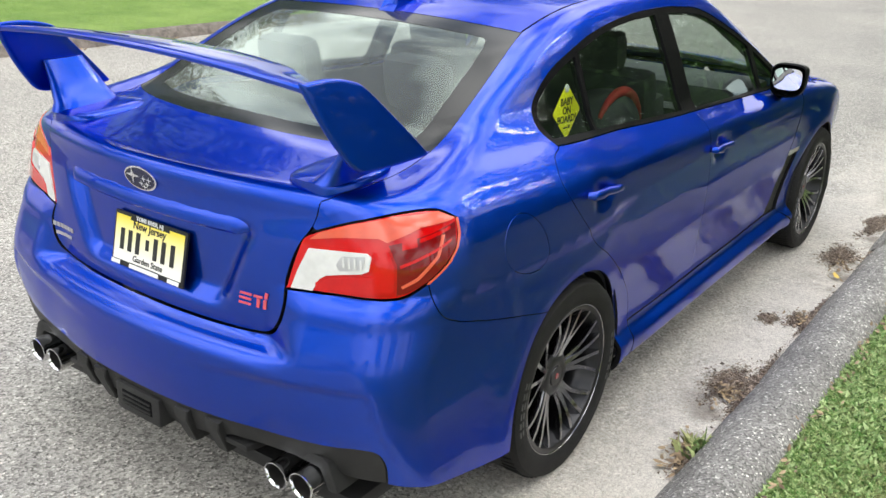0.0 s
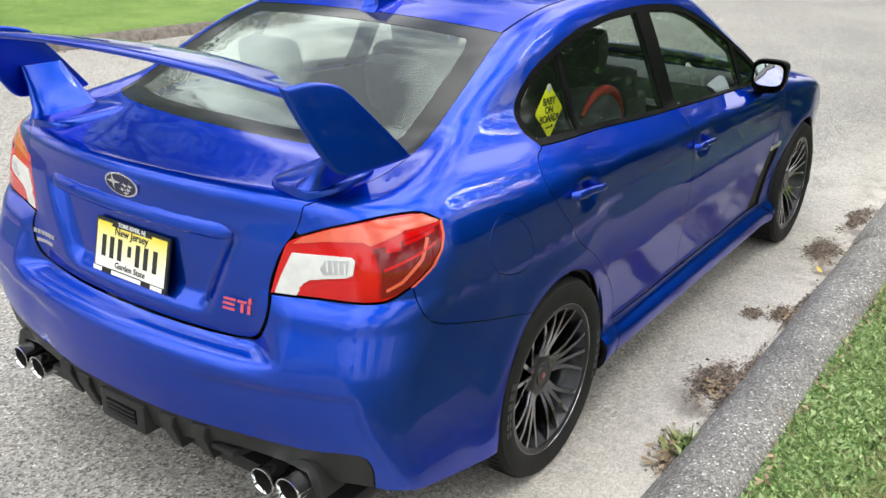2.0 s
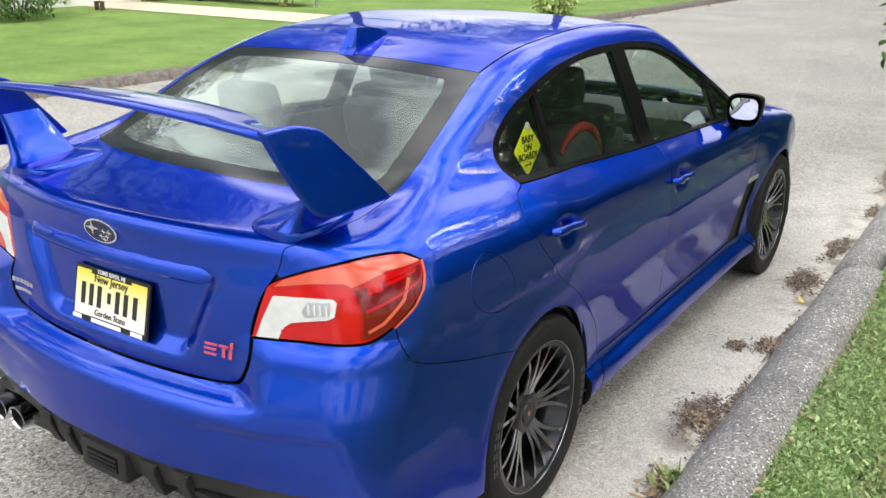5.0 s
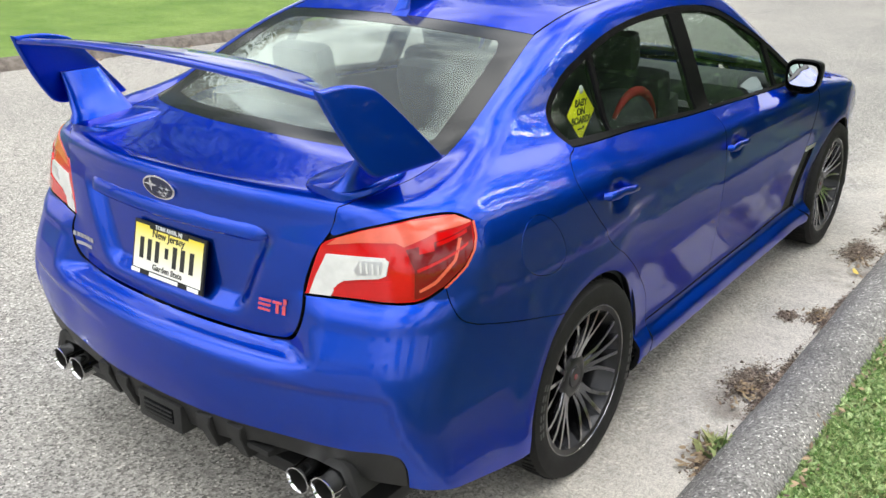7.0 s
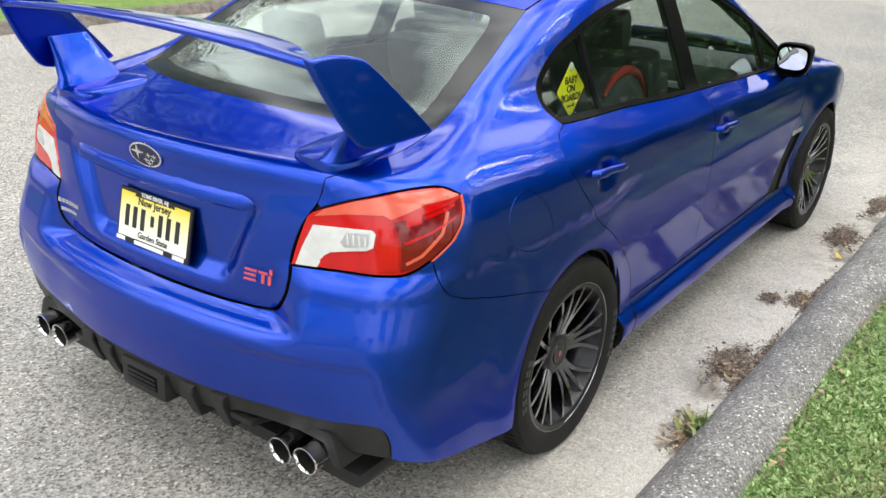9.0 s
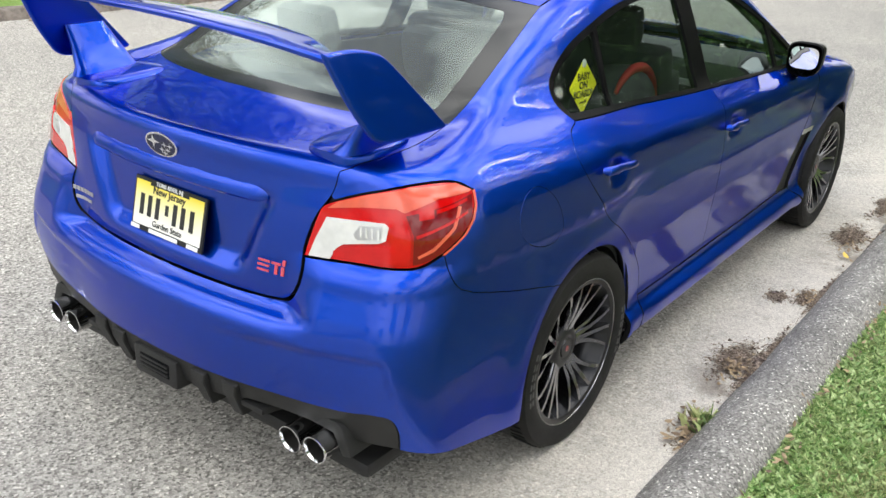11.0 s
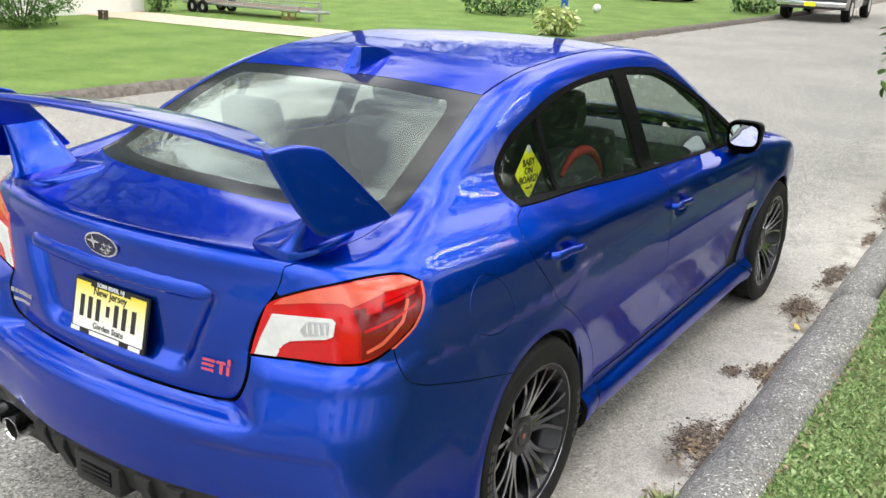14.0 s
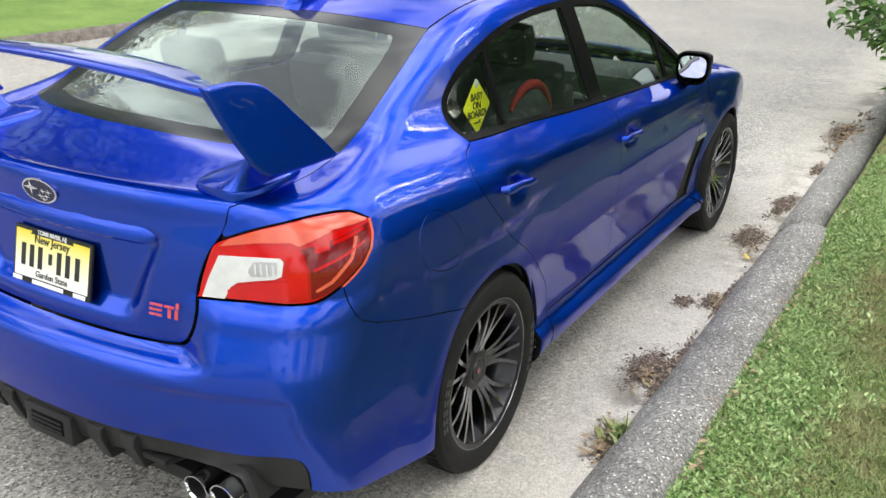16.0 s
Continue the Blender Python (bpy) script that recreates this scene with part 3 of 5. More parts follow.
quarter_line = loop(curve(S, DOOR_CUT), S([(.486, .338), (.470, .26), (.455, .20), (.352, .195)]), S(arc(0, HUB_Z, ARCH_R, -18, 121)),
                    curve(S, SEAM, back=True), C(flow([(18.9, .740), (22, .767), (23.7, .805), (24.6, .859)])), curve(C, LAMP_OUT, back=True),
                    curve(C, LAMP_TOP, back=True), curve(B, LID_REAR[:3], back=True), curve(T, LID_SIDE, back=True), curve(T, GLASS_SIDE),
                    curve(T, DITCH), curve(T, SCREEN_SIDE), S([(2.19, .955)]), curve(S, DLO_TOP))
bumper_line = loop(curve(B, [(x + (.008 if x > .42 else 0), z - .004) for x, z in LID_REAR[5:]], back=True)[:-1], curve(C, LAMP_LOW, back=True),
                   C(flow([(24.6, .859), (23.7, .805), (22, .767), (18.9, .740)])), curve(S, SEAM), S(arc(0, HUB_Z, ARCH_R, 122, 193)),
                   S([(-.385, .243), (-.47, .252)]), C([(17, .272), (24, .295), (29, .312)]), curve(C, DIFFUSER_TOP))
diffuser_line = loop(curve(C, DIFFUSER_TOP), C([(90, .318), (72, .318), (66, .325), (60, .348), (52, .350), (46, .345), (40, .338), (36.5, .318)]))
lid_line = loop(curve(T, GLASS_LOW), curve(T, LID_SIDE), curve(B, LID_REAR))
glass_line = loop(curve(T, GLASS_LOW), curve(T, GLASS_SIDE), curve(T, GLASS_TOP))
glass_hole = loop(T(flow([(0, -.452), (.2, -.445), (.4, -.412), (.532, -.362)])), T(flow([(.536, -.342), (.512, -.16), (.480, .02), (.452, .088)])), T(flow([(.436, .100), (.3, .098), (0, .094)])))
lamp_line = loop(curve(C, LAMP_TOP), curve(C, LAMP_OUT), curve(C, LAMP_LOW), curve(C, LAMP_IN))
rear_door_line = loop(curve(S, DLO_LOW[:4]), curve(S, SPLIT), S([(.8, .336), (.49, .342)]), curve(S, DOOR_CUT, back=True))
front_door_line = loop(curve(S, SPLIT, back=True), curve(S, DLO_LOW[3:]), curve(S, FRONT_CUT, back=True), S([(1.5, .338)]))
fender_line = loop(S(flow([(2.155, .944), (2.195, .925), (2.206, .80), (2.165, .625)])), S([(2.300, .618), (2.152, .33), (2.285, .25)]),
                   S(arc(WHEELBASE, HUB_Z, ARCH_R, 191, 30)), S([(3.02, .52), (3.12, .62)]), T(flow([(.67, 3.05), (.71, 2.6), (.715, 2.3)])), T([(.70, 2.23)]))
skirt_line = loop(S([(.489, .339), (.8, .333), (1.1, .333), (1.6, .334), (1.975, .339), (2.145, .332), (2.282, .245), (2.285, .20), (1.2, .182), (.42, .182), (.36, .19), (.458, .197), (.473, .26)]))
hood_line = loop(T(flow([(0, 2.43), (.4, 2.39), (.70, 2.25)])), T(flow([(.70, 2.25), (.705, 2.6), (.66, 3.05)])), T(flow([(.62, 3.1), (.4, 3.2), (0, 3.26)])))
screen_line = loop(curve(T, SCREEN_TOP, back=True), curve(T, SCREEN_SIDE), curve(T, SCREEN_LOW))
roof_line = loop(T(flow([(0, .166), (.3, .170), (.522, .176)])), T(flow([(.522, .18), (.522, .6), (.514, 1.1), (.496, 1.48)])), curve(T, SCREEN_TOP))

panel("trunk_lid", lid_line, Straight(0, -.6, .8), PAINT, car, cell=.0075, side="both")
panel("rear_bumper", bumper_line, tail_chart, PAINT, car, cell=.0095, side="both")
panel("diffuser", diffuser_line, tail_chart, BLACK, car, offset=.004, cell=.02, side="both", label="matt black rear diffuser")
panel("roof", roof_line, top_chart, PAINT, car, side="both")
panel("rear_glass", glass_line, top_chart, REAR_GLASS, car, offset=.0025, rim=0, side="both")
panel("glass_border", glass_line, top_chart, FRIT, car, holes=[glass_hole], offset=.0012, gap=.0005, rim=.002, cell=.025, side="both", label="glossy black printed glass border")
panel("windscreen", screen_line, Straight(0, .5, .86), GLASS, car, offset=.006, rim=0, side="both")
panel("bonnet", hood_line, Straight(0, .3, .95), PAINT, car, cell=.04, side="both")

# window openings of one side
PANES = (
    ("quarter_window", [S(flow([(.012, 1.076), (.14, 1.067), (.268, 1.056)])), S([(.272, 1.06), (.305, 1.262)]), S(flow([(.298, 1.266), (.196, 1.238), (.09, 1.196), (.02, 1.148), (.002, 1.11)]))]),
    ("rear_door_window", [S(flow([(.290, 1.054), (.62, 1.031), (.945, 1.009)])), S([(.95, 1.013), (.972, 1.334)]), S(flow([(.966, 1.337), (.764, 1.333), (.54, 1.313), (.33, 1.276)]))]),
    ("front_door_window", [S(flow([(1.07, 1.002), (1.4, .986), (1.80, .966)])), S([(1.806, .972), (1.80, 1.135)]), S(flow([(1.79, 1.148), (1.632, 1.218), (1.398, 1.300), (1.2, 1.326), (1.085, 1.333)]))]),
    ("front_quarter_window", [S([(1.84, .965), (2.085, .955)]), S(flow([(2.08, .98), (1.93, 1.072), (1.846, 1.118)]))]),
)
pane_lines = [(n, loop(*p)) for n, p in PANES]

for hand in ("right", "left"):
    k = 1 if hand == "right" else -1
    panel("body_side", quarter_line, quarter_chart, PAINT, car, holes=[fuel_line] if k > 0 else [], cell=.02, side=hand)
    if k > 0:
        panel("fuel_flap", fuel_line, side_chart, PAINT, car, gap=.0004, cell=.02, rim=.006, side=hand, dark_rim=False)
    panel("inner_side_trim", quarter_line, quarter_chart, CABIN, car, offset=.026, gap=.004, cell=.035, rim=0, side=hand)
    rd = panel("rear_door", rear_door_line, side_chart, PAINT, car, cell=.025, side=hand)
    fd = panel("front_door", front_door_line, side_chart, PAINT, car, cell=.025, side=hand)
    panel("front_wing", fender_line, Straight(.8, .1, .6), PAINT, car, cell=.03, side=hand)
    panel("side_skirt", skirt_line, side_chart, PAINT, car, gap=.001, cell=.02, side=hand)
    panel("window_surround", dlo_line, side_chart, TRIM, car, holes=[p for n, p in pane_lines], offset=.003, gap=.0005, cell=.02, rim=.025, side=hand, label="satin black window frame")
    for n, p in pane_lines:
        panel(n, p, side_chart, GLASS, car, offset=.009, gap=-.003, cell=.05, rim=0, side=hand)
    lamp = panel("tail_lamp", lamp_line, tail_chart, RED, car, offset=.001, gap=.0048, cell=.014, side=hand, label="red and white tail lamp lens")

    def lens(name, knots, mat, off=-.0015, n=5, rim=.004, **more):
        return panel(name, C(flow(knots, n, True)) if n > 1 else C(knots), tail_chart, mat, lamp, offset=off, gap=0, cell=.012, rim=rim, side=hand, **more)
    # pinkish lens, its pale tone also painting in the sky mirrored on top
    lens("upper_lens", [(42.3, .940), (36.3, .957), (31.3, .965), (30.2, .957), (24.6, .993), (19.2, 1.001), (18.6, 1.004), (21.2, 1.022), (28.9, 1.014), (35.2, .989), (40.4, .960)], AMBER_RED, -.002, 1)
    lens("reverse_lens", [(46.0, .808), (44.6, .858), (42.5, .918), (33.2, .928), (32.7, .920), (33.2, .886), (34.2, .877), (36.8, .868), (39.6, .857), (40.9, .842), (42.0, .81)], CLEAR, -.003, 1, .005)
    lens("side_lens", [(30.0, .951), (18.8, .996), (19.5, .944), (21.4, .909), (24.8, .864), (27.7, .840), (29.4, .833), (29.1, .904)], DEEP_RED, -.002, 1)
    lens("lower_lens", [(41.4, .834), (39.8, .848), (36.8, .862), (32.4, .874), (32.0, .925), (30.1, .938), (29.5, .904), (29.8, .836), (36, .822), (41.4, .813)], RED, -.0035, 1, .005)
    lens("brake_lens", [(28.1, .962), (25.8, .972), (25.9, .950), (28.2, .942)], RED, -.004, 1)
    lens("upper_bar", [(25.4, .968), (20.0, .990), (20.0, .983), (25.5, .959)], RED, -.004, 1, .002)
    lens("light_guide", [(28.8, .906), (20.2, .962), (20.3, .956), (28.7, .899)], RED, -.004, 1, .002)
    lens("glow_strip", [(21.8, .974), (21.3, .972), (22.7, .923), (26.2, .870), (28.6, .850), (28.7, .856), (26.4, .877), (23.1, .927)], AMBER_RED, -.004, 1, .002)
    lens("bulb_housing", [(37.0, .914), (33.6, .920), (33.9, .889), (37.4, .876), (38.0, .889)], SILVER, -.0045, 1, .002)
    for i in range(4):
        a = 37.0 - .85 * i
        lens("reflector_rib", [(a, .911), (a - .25, .911), (a - .25, .886), (a, .886)], CLEAR, -.006, 1, .002)
    lens("lens_edge", [(q - .1, z) for q, z in LAMP_OUT] + [(q + .35, z) for q, z in LAMP_OUT[::-1]], AMBER_RED, -.003, 1, .002)

# simple nose
for hand in ("right", "left"):
    p = T(flow([(.01, 3.275), (.4, 3.215), (.62, 3.11), (.67, 3.06)]))
    low = march(np.c_[np.linspace(.68, .01, 9), np.full(9, 4.2), np.full(9, .2)], (0, -1, 0), 1.6)
    panel("front_bumper", loop(p, S([(3.13, .62), (3.03, .52)]), S(arc(WHEELBASE, HUB_Z, ARCH_R, 30, -18)), low), Straight(.45, .85, .25), PAINT, car, cell=.03, side=hand)
    hl = march(np.array([(.70, 4.2, .66), (.56, 4.2, .70), (.42, 4.2, .67), (.45, 4.2, .61), (.60, 4.2, .585)]), (0, -1, 0), 1.8)
    panel("headlamp", loop(hl), Straight(.3, .9, .3), CLEAR, car, offset=-.006, cell=.03, rim=.01, side=hand)
grille = march(np.array([(0, 4.2, .60), (.28, 4.2, .60), (.34, 4.2, .45), (.30, 4.2, .30), (0, 4.2, .28)]), (0, -1, 0), 1.8)
panel("grille", loop(grille), Straight(0, 1, .05), BLACK, car, offset=-.006, cell=.04, rim=.01, side="both")


# wheels
def wheel():
    w = empty("wheel")
    tyre = lathe([(.236, -.10), (.252, -.112), (.29, -.122), (.315, -.114), (.325, -.095), (.326, -.03), (.326, .03), (.325, .095), (.315, .114), (.29, .122), (.262, .118), (.246, .109), (.240, .10)], 96)
    t = part("tyre", tyre, RUBBER, w, "black low-profile road tyre")
    bm = bmesh.new()
    for i in range(72):
        a = 2 * math.pi * i / 72
        for s in (-1, 1):
            box(s * .062 - .033, -.0035, .3235, s * .062 + .033, .0035, .3285, 0, bm, pose(0, 0, 0, math.degrees(a)) @ pose(0, 0, 0, 0, 0, 8 * s))
    tagged(part("tread", bm, RUBBER, t, smooth=False), kind="stuff")
    letters = bmesh.new()
    for c0 in (70, 250):
        for i in range(6):
            a = c0 + 6.2 * i
            box(.1195, -.010, .277, .1215, .010, .299, 0, letters, pose(0, 0, 0, a))
    tagged(part("sidewall_marks", letters, material("moulded_rubber", (.05, .05, .048), .6), t, smooth=False), kind="stuff")
    r = part("rim", lathe([(.229, -.10), (.205, -.095), (.195, .02), (.212, .075), (.226, .092), (.229, .104), (.238, .108), (.246, .108), (.248, .104), (.244, .098)], 96), BARREL, w, "dark gunmetal alloy wheel")
    part("rim_edge", lathe([(.243, .1075), (.2445, .110), (.247, .110), (.2485, .107)], 96), ALLOY, r, "machined rim edge")
    part("hub", lathe([(.078, .02), (.078, .056), (.066, .066), (.046, .069), (.034, .066), (.032, .071), (.0, .072)], 48), BARREL, r)
    part("centre_cap", lathe([(.0, .0735), (.009, .0735), (.011, .071)], 32), DEEP_RED, r, "small dark red centre cap")
    for i in range(5):
        bm = bmesh.new()
        bmesh.ops.create_cone(bm, cap_ends=True, segments=6, radius1=.010, radius2=.009, depth=.016)
        bmesh.ops.transform(bm, matrix=pose(0, 0, 0, i * 72 + 36) @ pose(.058, 0, .057, 0, 90, 0), verts=bm.verts)
        part("wheel_nut", bm, BARREL, r)
    # five groups of four blades, the inner two joined by a web near the hub
    def blade(path, wid, deep, turn):
        bm = bmesh.new()
        prev = None
        for (rad, ang, xx), h in zip(path, wid):
            q = math.radians(ang)
            up, across = Vector((0, math.sin(q), math.cos(q))), Vector((0, math.cos(q), -math.sin(q)))
            c = rad * up + Vector((xx, 0, 0))
            d = Vector((deep, 0, 0))
            ring = [bm.verts.new(v) for v in (c - h * .78 * across, c + h * .78 * across, c + h * across - d * .25, c + h * across - d, c - h * across - d, c - h * across - d * .25)]
            if prev:
                for a in range(6):
                    bm.faces.new((prev[a], prev[(a + 1) % 6], ring[(a + 1) % 6], ring[a]))
            prev = ring
        bmesh.ops.recalc_face_normals(bm, faces=bm.faces)
        bmesh.ops.transform(bm, matrix=pose(0, 0, 0, -turn), verts=bm.verts)
        part("spoke", bm, ALLOY, r)

    for i in range(5):
        turn = i * 72 + 8
        for s in (-1, 1):
            blade([(.035, s * 9, .060), (.08, s * 6.5, .070), (.13, s * 6.5, .084), (.19, s * 7.5, .097), (.238, s * 9, .104)], (.015, .0120, .0094, .0078, .0085), .050, turn)
            blade([(.045, s * 24, .058), (.09, s * 17, .068), (.13, s * 18, .080), (.17, s * 21.5, .091), (.205, s * 24.5, .099), (.238, s * 27, .104)], (.014, .0108, .0086, .0074, .0072, .0085), .048, turn)
    part("brake_disc", lathe([(.06, -.02), (.06, .012), (.168, .012), (.168, -.012), (.06, -.02)], 64), STEEL, w)
    part("caliper", box(-.03, -.06, .11, .03, .06, .185, .012, None, pose(0, 0, 0, -70)), BLACK, w)
    return w


first_wheel = wheel()
first_wheel.parent = car
first_wheel.matrix_basis = pose(.772, 0, HUB_Z, 0, 0, 0)
for x, y, spin in ((.772, WHEELBASE, 17), (-.772, 0, 40), (-.772, WHEELBASE, 5)):
    w = copy_thing(first_wheel, pose(x, y, HUB_Z, spin, 0, 0) if x > 0 else pose(x, y, HUB_Z, 0, 0, 180) @ pose(0, 0, 0, spin))
for y in (0, WHEELBASE):
    for s in (1, -1):
        bm = bmesh.new()
        rows = [[bm.verts.new((s * x, y + .372 * math.cos(a), HUB_Z + .372 * math.sin(a))) for a in np.linspace(-.4, math.pi + .4, 30)] for x in (.50, .868)]
        for i in range(29):
            bm.faces.new((rows[0][i], rows[0][i + 1], rows[1][i + 1], rows[1][i]))
        bm.faces.new(rows[0])
        part("wheel_arch_liner", bm, BLACK, car)
part("underbody", box(-.70, -.80, .19, .70, 3.2, .24, .02), BLACK, car)


# rear wing
def skin_rings(rings, caps=True):
    bm = bmesh.new()
    rows = [[bm.verts.new(v) for v in r] for r in rings]
    n = len(rows[0])
    for p, q in zip(rows, rows[1:]):
        for i in range(n):
            bm.faces.new((p[i], p[(i + 1) % n], q[(i + 1) % n], q[i]))
    if caps:
        bm.faces.new(rows[0])
        bm.faces.new(rows[-1])
    bmesh.ops.recalc_face_normals(bm, faces=bm.faces)
    return bm


def oval(cx, y0, y1, z, half, s, n=32, dip=0.0, square=.6):
    out = []
    for a in np.linspace(0, 2 * math.pi, n, endpoint=False):
        ca, sa = math.cos(a), math.sin(a)
        y = (y0 + y1) / 2 + (y1 - y0) / 2 * math.copysign(abs(ca) ** square, ca)
        out.append((s * (cx + half * math.copysign(abs(sa) ** square, sa)), y, z + dip * (y + .65)))
    return out


def wing():
    front = spline((0, -.632), (.2, -.645), (.34, -.664), (.40, -.682), (.50, -.716), (.56, -.728), (.62, -.738))
    rings = []
    for x in np.linspace(-.612, .612, 61):
        u = abs(x) / .612
        arch = .030 * (1 - u * u)
        y0, y1 = -.874 - .014 * (1 - u * u), float(front(abs(x)))
        c = y1 - y0
        drop = .012 * float(step(abs(x), .36, .50))
        prof = ((0, .006), (.03, .0115), (.10, .0135), (.35, .0125), (.65, .0065), (.92, -.001), (.985, -.0040), (1.0, -.006), (.98, -.0075), (.6, -.007), (.3, -.006), (.08, -.005), (.02, -.004), (0, .0))
        rings.append([(x, y0 + k * c, 1.322 + arch + h - .075 * k * c - drop * k * k) for k, h in prof])
    w = part("rear_wing", skin_rings(rings), PAINT, car, "tall blue boot-lid wing on two struts")
    for s in (1, -1):
        # end plate: outline in (y, z), leaning outwards to its foot
        out = flow([(-.884, 1.334), (-.868, 1.341), (-.79, 1.341), (-.72, 1.327), (-.675, 1.304), (-.58, 1.215), (-.489, 1.124), (-.486, 1.114), (-.50, 1.110), (-.60, 1.109), (-.70, 1.111), (-.745, 1.121), (-.778, 1.152), (-.83, 1.228)], 5, True)
        rings = []
        for depth, pull in ((-.0135, .5), (-.0125, .10), (-.0105, .045), (-.007, .015), (-.002, 0), (.003, 0), (.008, .012), (.0115, .04), (.0124, .08), (.0130, .3), (.0134, .6), (.0136, .92)):
            ring = []
            for y, z in out:
                yy, zz = y + (-.68 - y) * pull, z + (1.215 - z) * pull
                ring.append((s * (.611 + .62 * depth + (1.335 - zz) * .20 + .03 * max(0, yy + .75)), yy, zz))
            rings.append(ring)
        part("end_plate", skin_rings(rings), PAINT, w)
        # low broad foot on the lid, and the blade up to the end plate
        foot = [oval(.505, -.765, -.500, z, half, s, dip=.05, square=sq) for z, half, sq in ((1.035, .096, .62), (1.064, .096, .62), (1.0715, .092, .62), (1.0765, .083, .64))]
        foot += [oval(.515, -.752, -.52, 1.0805, .066, s, dip=.05, square=.7), oval(.53, -.745, -.55, 1.083, .040, s, dip=.05, square=.7)]
        part("strut_foot", skin_rings(foot), PAINT, w)
        leg = [oval(.545, -.765, -.54, 1.070, .045, s), oval(.562, -.748, -.545, 1.094, .030, s), oval(.580, -.742, -.555, 1.120, .023, s), oval(.600, -.735, -.57, 1.155, .018, s), oval(.617, -.735, -.59, 1.195, .013, s), oval(.624, -.735, -.60, 1.215, .008, s)]
        part("strut", skin_rings(leg), PAINT, w)


wing()


# ---- smaller parts of the car ----
def on_tail(x, z, out=0.0):
    p = B([(x, z)])
    n = slope(p)[0]
    return Vector(p[0]) + out * Vector(n), Vector(n)


def facing(place, normal, up=(0, 0, 1)):
    """A pose whose z axis is the normal and whose y axis is as near up as can be."""
    z = Vector(normal).normalized()
    x = Vector(up).cross(z).normalized()
    return Matrix.Translation(place) @ Matrix((x, z.cross(x), z)).transposed().to_4x4()


def lettering(text, size, m, mat, parent, name="lettering", deep=.0008):
    c = bpy.data.curves.new("t", "FONT")
    c.body, c.size, c.align_x, c.align_y, c.extrude, c.resolution_u = text, size, "CENTER", "CENTER", deep, 3
    c.offset = size * .018
    ob = new("t", c)
    bpy.context.view_layer.update()
    me = bpy.data.meshes.new_from_object(ob.evaluated_get(bpy.context.evaluated_depsgraph_get()))
    bpy.data.objects.remove(ob)
    bpy.data.curves.remove(c)
    me.transform(m)
    me.materials.clear()
    me.materials.append(mat)
    r = new(name, me)
    r.parent = parent
    return r


# number plate
plate_m = Matrix.Translation((0, -.8625, .7955)) @ pose(0, 0, 0, 90 - 12.2, 0, 0)
holder = part("number_plate", prism([(-.1545, -.0775), (.1545, -.0775), (.1545, .0775), (-.1545, .0775)], .009, plate_m @ pose(0, 0, -.006), .003), BLACK, car, "yellow and white number plate in a black frame")


def plate_face():
    m = material("plate_face", (.8, .78, .6), .4)
    n = Nodes(m)
    sep = n.add("ShaderNodeSeparateXYZ")
    n.link(n.add("ShaderNodeTexCoord").outputs["Object"], sep.inputs[0])
    mr = n.add("ShaderNodeMapRange", From_Min=.755, From_Max=.862)
    n.link(sep.outputs["Z"], mr.inputs["Value"])
    n.base(n.ramp(mr.outputs["Result"], (0, (.82, .80, .74)), (.45, (.84, .80, .48)), (1, (.86, .68, .04))))
    return m


def bar(x0, y0, x1, y1, m, mat, parent, name="print_bar", deep=.0012):
    return part(name, prism([(x0, y0), (x1, y0), (x1, y1), (x0, y1)], deep, m), mat, parent, smooth=False)


part("plate_sheet", prism([(-.146, -.061), (.146, -.061), (.146, .068), (-.146, .068)], .0015, plate_m @ pose(0, 0, .0028)), plate_face(), holder, smooth=False)
face = plate_m @ pose(0, 0, .0044)
lettering("New Jersey", .030, face @ pose(0, .049, 0), INK, holder)
lettering("Garden State", .024, face @ pose(.004, -.046, 0), INK, holder)
for x in (-.112, -.078, -.044, .032, .066, .104):
    bar(x - .0085, -.030, x + .0085, .031, face, INK, holder, "number_bar")
bar(-.010, -.010, .004, .020, face, INK, holder, "number_bar")
lettering("TOMS RIVER, NJ", .0165, face @ pose(0, .0695, .0012), WHITE, holder)
for x0, x1, y in ((-.150, -.112, -.0745), (-.070, .055, -.0745), (.095, .142, -.0745)):
    bar(x0, y, x1, y + .0115, face @ pose(0, 0, .001), WHITE, holder)
part("frame_tab", prism([(-.085, .060), (.085, .060), (.080, .076), (-.080, .076)], .002, plate_m @ pose(0, 0, .0025)), BLACK, holder, smooth=False)
part("frame_tab", prism([(-.078, -.076), (.060, -.076), (.055, -.060), (-.073, -.060)], .002, plate_m @ pose(0, 0, .0025)), BLACK, holder, smooth=False)

# oval badge
c, n = on_tail(0, .998, .004)
bm_m = facing(c, n)
oval = [(.067 * math.cos(a), .034 * math.sin(a)) for a in np.linspace(0, 2 * math.pi, 40, endpoint=False)]
badge = part("badge", prism(oval, .005, bm_m @ pose(0, 0, -.004), .0015), CHROME, car, "chrome oval badge with small star shapes")
part("badge_field", prism([(.9 * x, .86 * y) for x, y in oval], .0012, bm_m @ pose(0, 0, .001)), material("badge_blue", (.004, .008, .045), .25, 0, .2, .3), badge)


def star(x, y, r):
    pts = []
    for i in range(8):
        a = math.pi / 4 * i
        q = r * (1.25 if i % 4 == 0 else 1 if i % 2 == 0 else .28)
        pts.append((x + q * math.cos(a), y + q * math.sin(a)))
    part("star_shape", prism(pts, .0022, bm_m @ pose(0, 0, .0015)), CHROME, badge, smooth=False)


star(-.028, .006, .023)
for x, y in ((.006, -.012), (.018, .003), (.030, -.010), (.040, .003), (.018, -.020)):
    star(x, y, .0105)

